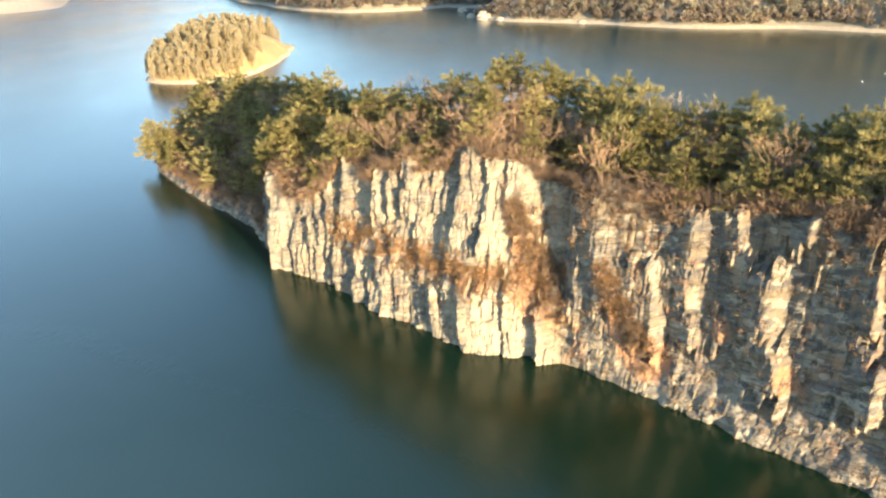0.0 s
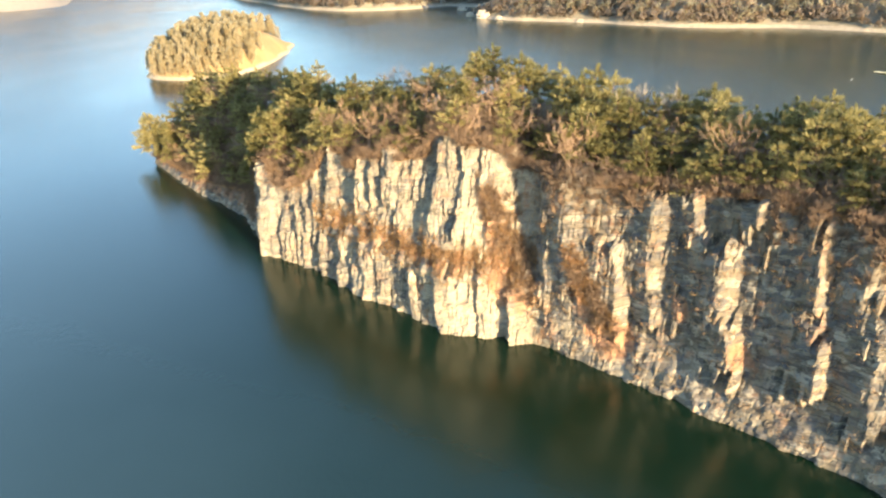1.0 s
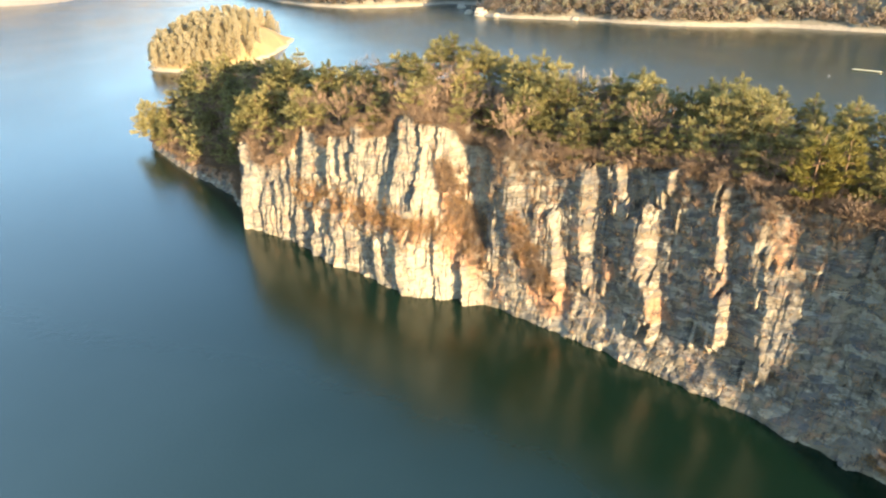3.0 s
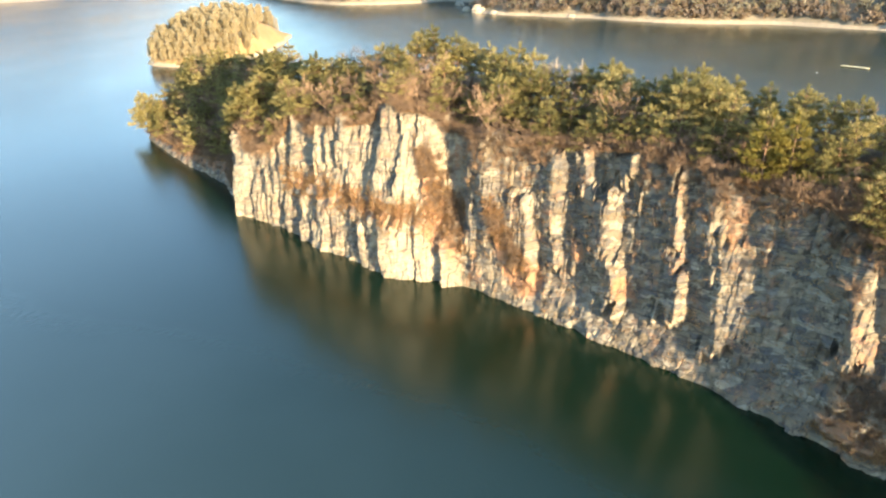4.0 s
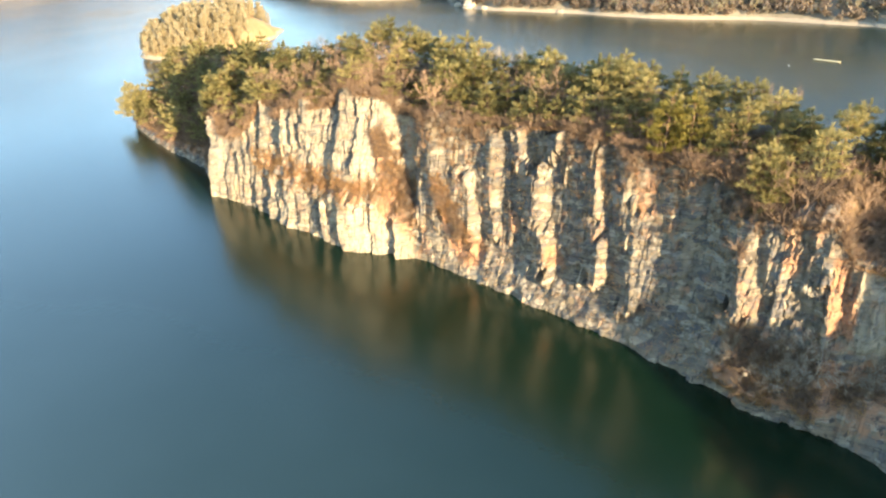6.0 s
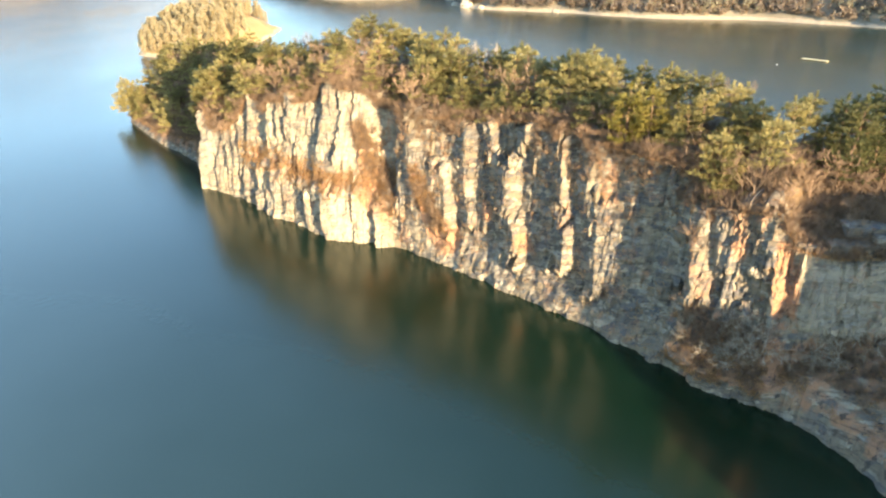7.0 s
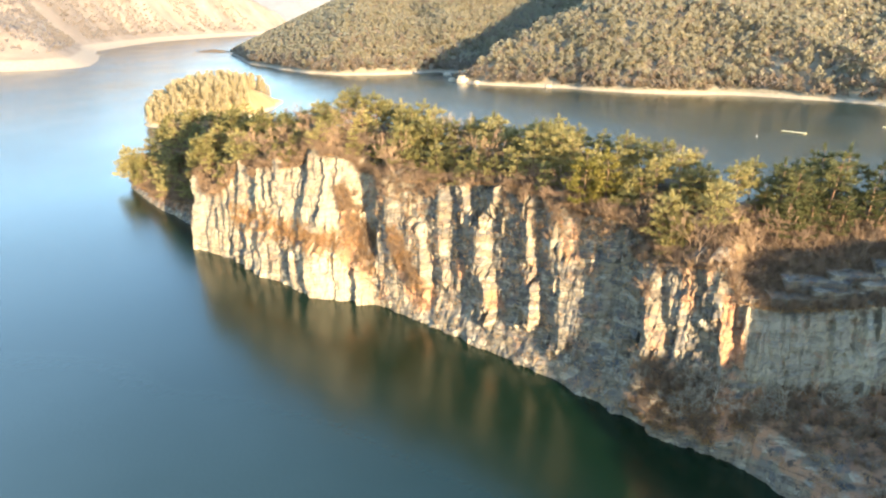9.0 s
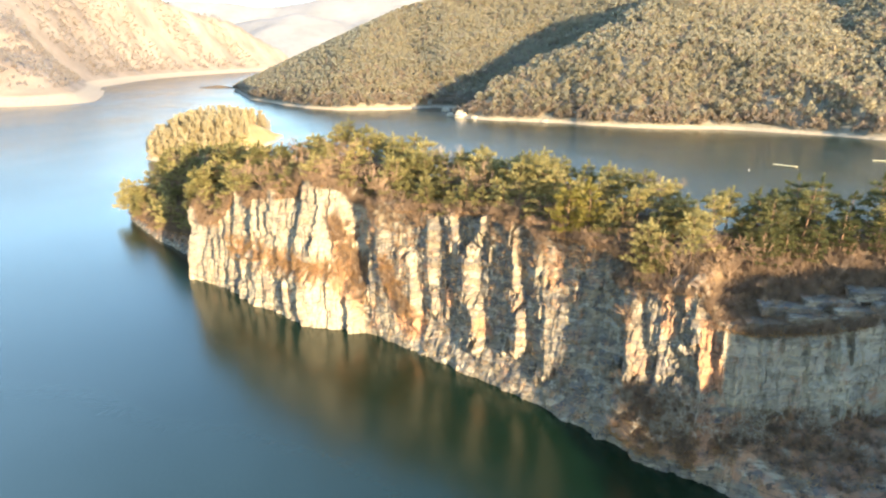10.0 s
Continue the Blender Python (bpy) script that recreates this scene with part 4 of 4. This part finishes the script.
WEST = [([(-640, 860, 30), (-900, 900, 70), (-1010, 1250, 150), (-1080, 1700, 205), (-1080, 2200, 235), (-960, 2750, 175)], 0.36, 0.36), ([(-1080, 2200, 222), (-1700, 2000, 300)], 0.3, 0.3)]
DISTANT = [([(-2200, 3900, 190), (-1500, 4100, 230), (-1100, 4150, 300), (-800, 4200, 235), (100, 4100, 260)], 0.4, 0.4),
           ([(-2600, 4640, 370), (-2000, 4620, 415), (-1500, 4660, 385), (-1000, 4640, 425), (-500, 4600, 445), (-100, 4650, 400), (600, 4600, 430)], 0.5, 0.5)]


SHORE_X = [-600, -380, -284, -217, -163, -118, -44, -29, -1, 8, 30, 108, 150, 223, 263, 293, 306, 420, 600, 1100]
SHORE_Y = [1400, 1100, 885, 795, 722, 695, 685, 664, 683, 610, 586, 544, 516, 493, 470, 449, 427, 365, 300, 150]
WEST_Y = [700, 757, 791, 855, 986, 1279, 1412, 1646, 1910, 2319, 3200]
WEST_X = [-470, -485, -488, -491, -547, -720, -770, -825, -874, -866, -760]


def main_height(x, y):
    body = ridge_height(x, y, MAIN) + 9 + 26 * fbm(x * 0.011, y * 0.011, 4)
    shore = y - np.interp(x, SHORE_X, SHORE_Y) + 16 * fbm(x * 0.03, y * 0.0 + 4, 4)
    left = x - np.interp(y, [600, 714, 787, 877, 1050, 1200, 1600], [-400, -170, -222, -288, -375, -420, -420])
    return np.minimum(np.minimum(body, 0.55 * shore), 0.42 * left)


def west_height(x, y):
    body = ridge_height(x, y, WEST) + 25 + 55 * fbm(x * 0.006, y * 0.006 + 30, 4)
    shore = np.interp(y, WEST_Y, WEST_X) - x + 30 * fbm(y * 0.01, x * 0.0 + 8, 3)
    front = y - np.interp(x, [-1900, -700, -488], [400, 690, 790])
    rise = 0.25 * shore + 0.004 * np.maximum(shore, 0) ** 2
    return np.minimum(np.minimum(body, rise), 0.25 * front + 0.002 * np.maximum(front, 0) ** 2)


def hill(name, xs, ys, height, material, label):
    gx, gy = np.meshgrid(xs, ys)
    z = np.maximum(height(gx, gy), -4.0)
    ob = new(name, mesh_of(name, np.stack([gx, gy, z], -1).reshape(-1, 3), grid_faces(len(ys), len(xs)), material, True))
    return tagged(ob, label, "hill", kind="structure")


hill("hill_main", np.arange(-560, 1100, 9.0), np.arange(330, 1560, 9.0), main_height, HILL_SOIL, "wooded hillside with a pale bare bank along the lake")
hill("hill_west", np.arange(-1900, -380, 20.0), np.arange(640, 3100, 20.0), west_height, GRASS_SOIL, "sunlit dry grassy hills across the lake")
hill("hill_distant", np.arange(-2600, 700, 50.0), np.arange(3300, 4800, 50.0), lambda x, y: ridge_height(x, y, DISTANT) + 60 * fbm(x * 0.003, y * 0.003, 3), HAZE_WOOD, "mountain far down the valley with haze in its pale colour")


def far_wood(name, area, height, count, material, label, size, test, seed, blades_each=24):
    """Crowns of a far wood: loose leaf clumps round each stem."""
    rng = np.random.default_rng(seed)
    x, y = rng.uniform(area[0], area[1], count), rng.uniform(area[2], area[3], count)
    z = height(x, y)
    keep = test(x, y, z, rng.random(count))
    x, y, z = x[keep], y[keep], z[keep]
    n = len(x)
    scale = size * rng.uniform(0.7, 1.25, n)
    way = rng.normal(size=(n, blades_each, 3))
    way /= np.linalg.norm(way, axis=2)[..., None]
    way[..., 2] = np.abs(way[..., 2]) * 1.3 - 0.3
    taper = 1 - 0.45 * np.clip(way[..., 2:3], 0, 1)
    base = way * np.array([0.31, 0.31, 0.66]) * taper * rng.uniform(0.6, 1.0, (n, blades_each, 1)) + np.array([0, 0, 0.5])
    out = way + rng.normal(size=way.shape) * 0.5 + np.array([0, 0, 0.4])
    side = np.cross(out, rng.normal(size=way.shape))
    side /= np.linalg.norm(side, axis=2)[..., None]
    out /= np.linalg.norm(out, axis=2)[..., None]
    tri = np.stack([base - side * 0.125, base + side * 0.125, base + out * 0.28], 2)
    tri = tri * scale[:, None, None, None] + np.stack([x, y, z], -1)[:, None, None, :]
    ob = new(name, triangles_mesh(name, tri.reshape(-1, 3, 3), material))
    return tagged(ob, label, "woodland", kind="stuff")


seen_side = lambda x, y: (y < 1330) & (np.abs(x + 0.0) < 0.62 * (y + 80) + 60)
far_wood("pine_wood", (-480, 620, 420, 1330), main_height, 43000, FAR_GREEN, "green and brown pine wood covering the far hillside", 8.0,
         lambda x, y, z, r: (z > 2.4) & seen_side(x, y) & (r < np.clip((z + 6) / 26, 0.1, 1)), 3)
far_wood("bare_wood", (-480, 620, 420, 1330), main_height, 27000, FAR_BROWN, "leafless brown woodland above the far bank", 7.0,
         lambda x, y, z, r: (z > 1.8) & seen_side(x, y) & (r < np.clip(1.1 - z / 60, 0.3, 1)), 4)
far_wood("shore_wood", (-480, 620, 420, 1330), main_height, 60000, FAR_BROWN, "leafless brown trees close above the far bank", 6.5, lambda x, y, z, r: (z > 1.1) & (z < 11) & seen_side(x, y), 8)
far_wood("west_wood", (-1700, -420, 700, 2700), west_height, 20000, HAZY_WOOD, "thin leafless woodland on the sunlit hills", 9.0, lambda x, y, z, r: (z > 16) & (value_noise(x * 0.006, y * 0.006) + 0.3 * value_noise(x * 0.03, y * 0.03) > 0.52), 6, 12)


def spit_height(x, y):
    u, v = (x + 470) * 0.94 - (y - 1240) * 0.34, (x + 470) * 0.34 + (y - 1240) * 0.94
    return 5.5 * (1 - np.sqrt((u / 45) ** 2 + (v / 16) ** 2)) + 1.5 * fbm(x * 0.05, y * 0.05, 3)


# Dark soil colour stands in for the shade over the spit.
hill("spit", np.arange(-530, -415, 4.0), np.arange(1200, 1285, 4.0), spit_height, SOIL, "low spit of land at the point, dark with painted shade")


# ---- island ----
def island_height(x, y):
    u, v = x + 137, y - 394
    dome = 34.0 * (1 - ((np.abs(u) / 31) ** 3 + (np.abs(v) / 66) ** 3) ** (1 / 3))
    spit = 5.0 * (1 - ((x + 117) / 9) ** 2 - ((y - 425) / 38) ** 2)
    return np.maximum(np.where(dome > 0, 15 * np.tanh(dome / 13), dome), spit) + 3 * fbm(x * 0.06, y * 0.06, 3) - 0.3


hill("island", np.arange(-190, -80, 2.5), np.arange(300, 485, 2.5), lambda x, y: np.maximum(island_height(x, y), -4), bank_material("island_bank", (0.44, 0.37, 0.26), (0.26, 0.18, 0.08), (0.34, 0.24, 0.11), (0.42, 0.31, 0.15), 1.9), "small wooded island with a pale sandy bank")


def plume_tree(seed):
    rng = np.random.default_rng(seed)
    verts, faces = [], []
    tube(verts, faces, [(0, 0, -0.5), (0.1, 0, 4), (0, 0.1, 8)], [0.16, 0.11, 0.04], 5)
    leaves = [blades(rng, np.array([rng.normal(0, 0.35), rng.normal(0, 0.35), h]), np.array([1.5, 1.5, 1.3]) * (1.15 - h / 14), 90, 1.0, 0.26, 1.2) for h in (2.2, 3.6, 5.0, 6.4, 7.8, 9.0)]
    root = new("island_tree")
    part("trunk", mesh_of("plume_trunk", verts, faces, BARK, True), root)
    part("crown", triangles_mesh("plume_crown", np.concatenate(leaves), GOLD), root)
    return root


plumes = [tagged(plume_tree(200 + k), "golden feathery upright tree on the island", "tree", "trees of the island") for k in range(4)]
count = 0
for k in range(4000):
    x, y = rng.uniform(-178, -98), rng.uniform(318, 462)
    z = float(island_height(np.array(x), np.array(y)))
    if z < 0.8 or x > -111 or x > -120 and y > 385 or count > 295 or not free_spot(x, y, 3.7):
        continue
    count += 1
    put_tree(plumes, k, (x, y, z - 0.2), rng.uniform(0, 360), rng.uniform(0.85, 1.15))


def outcrop(seed, length, depth, height):
    """A broken pale rock face on the bank: a rounded lump with stepped sides."""
    rng = np.random.default_rng(seed)
    u, v = np.meshgrid(np.linspace(0, 2 * math.pi, 41)[:-1], np.linspace(0, 1, 12))
    shape = 1 + 0.5 * fbm(u * 2.2, v * 2 + seed, 3)
    shrink = np.sqrt(np.clip(1 - v**3, 0, 1)) * (1 - 0.12 * (np.floor(v * 5) % 2))
    pts = np.stack([np.cos(u) * shrink * shape * length / 2, np.sin(u) * shrink * shape * depth / 2, -1.5 + v * (height + 1.5) * (1 + 0.25 * fbm(u * 3, v * 0 + 2, 2))], -1)
    faces = [(r * 40 + k, r * 40 + (k + 1) % 40, r * 40 + 40 + (k + 1) % 40, r * 40 + 40 + k) for r in range(11) for k in range(40)]
    return tagged(new("rock_outcrop", mesh_of("rock_outcrop", pts.reshape(-1, 3), faces, BANK_ROCK)), "pale bare rock outcrop on the far bank", "rock", "bank outcrops")


BANK_ROCK = plain_material("bank_rock", (0.30, 0.25, 0.18), (0.48, 0.42, 0.33), 0.9, 0.5)
for k, (x, y, length, height) in enumerate(((17, 602, 15, 7), (30, 588, 9, 3), (-2, 676, 11, 4), (92, 555, 8, 2.5), (6, 616, 9, 4))):
    outcrop(400 + k, length, length * 0.6, height).matrix_basis = pose(x, y, 0, 0, 0, -25)


# ---- rafts on the lake ----
def raft(length, width):
    root = new("raft")
    white = plain_material("raft_boards", (0.62, 0.55, 0.30), (0.80, 0.73, 0.45), 0.7, 1.0)
    dark = plain_material("raft_floats", (0.20, 0.18, 0.12), (0.35, 0.32, 0.22), 0.6, 1.0)
    bm = bmesh.new()
    bmesh.ops.create_cube(bm, size=1.0, matrix=Matrix.Translation((0, 0, 0.42)) @ Matrix.Diagonal((length, width, 0.14, 1)))
    bmesh.ops.bevel(bm, geom=bm.edges[:], offset=0.03, segments=1, affect="EDGES")
    me = bpy.data.meshes.new("raft_deck")
    bm.to_mesh(me)
    bm.free()
    me.materials.append(white)
    part("deck", me, root)
    for k in range(7):
        verts, faces = [], []
        x = (k / 6 - 0.5) * (length - 1.2)
        tube(verts, faces, [(x, -width / 2 + 0.05, 0.15), (x, width / 2 - 0.05, 0.15)], [0.34, 0.34], 10)
        part("float", mesh_of("raft_float", verts, faces, dark, True), root)
    return root


first = tagged(raft(12.5, 2.6), "long pale floating raft on the open lake", "raft", "rafts")
first.matrix_basis = pose(197.3, 315.6, 0, 0, 0, -46)
copy_thing(first, pose(257, 331, 0, 0, 0, -20))


# ---- rock slabs on the bench, and greenhouses far across the lake ----
def slab(seed, length, depth, thick):
    rng = np.random.default_rng(seed)
    nx, verts = 9, []
    edge = rng.uniform(-0.35, 0.35, (nx, 4))
    for k in range(nx):
        x = (k / (nx - 1) - 0.5) * length
        e = edge[k]
        verts += [(x, -depth / 2 + e[0], -0.6), (x + 0.1, -depth / 2 + e[0] - 0.15, thick * 0.85 + e[1] * 0.2), (x, -depth / 2 + 0.3 + e[0], thick + e[2] * 0.15), (x, depth / 2 + e[3], thick * 0.9)]
    faces = [(4 * k + j, 4 * k + 4 + j, 4 * k + 5 + j, 4 * k + 1 + j) for k in range(nx - 1) for j in range(3)]
    faces += [(0, 1, 2, 3), (4 * nx - 1, 4 * nx - 2, 4 * nx - 3, 4 * nx - 4)]
    return tagged(new("rock_ledge", mesh_of("rock_ledge", verts, faces, ROCK)), "flat pale rock ledge jutting from the brushy slope", "rock", "rock ledges")


for k, (s, d, lift, length) in enumerate(((231.5, 1.2, 0.3, 6.0), (236.0, 1.6, 0.6, 7.5), (241.5, 2.0, 0.8, 7.0), (238.5, 3.4, 1.2, 8.0), (244.0, 3.8, 1.0, 7.0), (247.5, 2.2, 0.8, 7.0), (252.5, 2.4, 0.9, 7.5), (250.0, 4.0, 1.3, 8.0), (256.5, 3.4, 1.1, 7.0))):
    p, q = ground_place(s, d), ground_place(s + 2.0, d)
    turn = math.degrees(math.atan2(q[1] - p[1], q[0] - p[0]))
    slab(300 + k, length, 2.6, 0.9).matrix_basis = pose(p[0], p[1], p[2] + lift - 0.5, 0, 0, turn)


def greenhouse(length, width):
    root = new("greenhouse")
    film = plain_material("white_film", (0.70, 0.70, 0.66), (0.82, 0.82, 0.78), 0.5, 0.3)
    arc = [(-width / 2 + width * k / 8, 0.8 + 3.0 * math.sin(math.pi * k / 8)) for k in range(9)]
    verts = [(x, y, z) for x in (-length / 2, length / 2) for y, z in [(-width / 2, -1.0), *arc, (width / 2, -1.0)]]
    faces = [(k, k + 1, k + 12, k + 11) for k in range(10)]
    part("film", mesh_of("film", verts, faces, film), root)
    for side, name in ((0, "end_wall"), (11, "end_wall")):
        part(name, mesh_of("end_wall", verts[side:side + 11], [tuple(range(11))], film), root)
    return tagged(root, "long white film greenhouse on the far hillside", "greenhouse", "far greenhouses")


house = greenhouse(80, 10)
for k, (x, y) in enumerate(((-1120, 2280), (-1128, 2296), (-1080, 2330))):
    m = pose(x, y, float(west_height(np.array(float(x)), np.array(float(y)))) + 0.5, 0, 0, 28)
    if k:
        copy_thing(house, m)
    else:
        house.matrix_basis = m


def buoy():
    root = new("buoy")
    verts, faces = [], []
    tube(verts, faces, [(0, 0, -0.3), (0, 0, 0.0), (0, 0, 0.45), (0, 0, 0.7)], [0.15, 0.32, 0.32, 0.08], 12)
    part("float", mesh_of("buoy_float", verts, faces, plain_material("buoy_shell", (0.72, 0.72, 0.68), (0.85, 0.85, 0.80), 0.5, 2.0), True), root)
    verts, faces = [], []
    tube(verts, faces, [(0, 0, 0.65), (0, 0, 1.1)], [0.05, 0.03], 6)
    part("stem", mesh_of("buoy_stem", verts, faces, BARK), root)
    return tagged(root, "small white buoy floating on the lake", "buoy", "buoys")


first_buoy = buoy()
first_buoy.matrix_basis = pose(174.2, 303.5, 0) @ Matrix.Diagonal((0.65, 0.65, 0.65, 1))
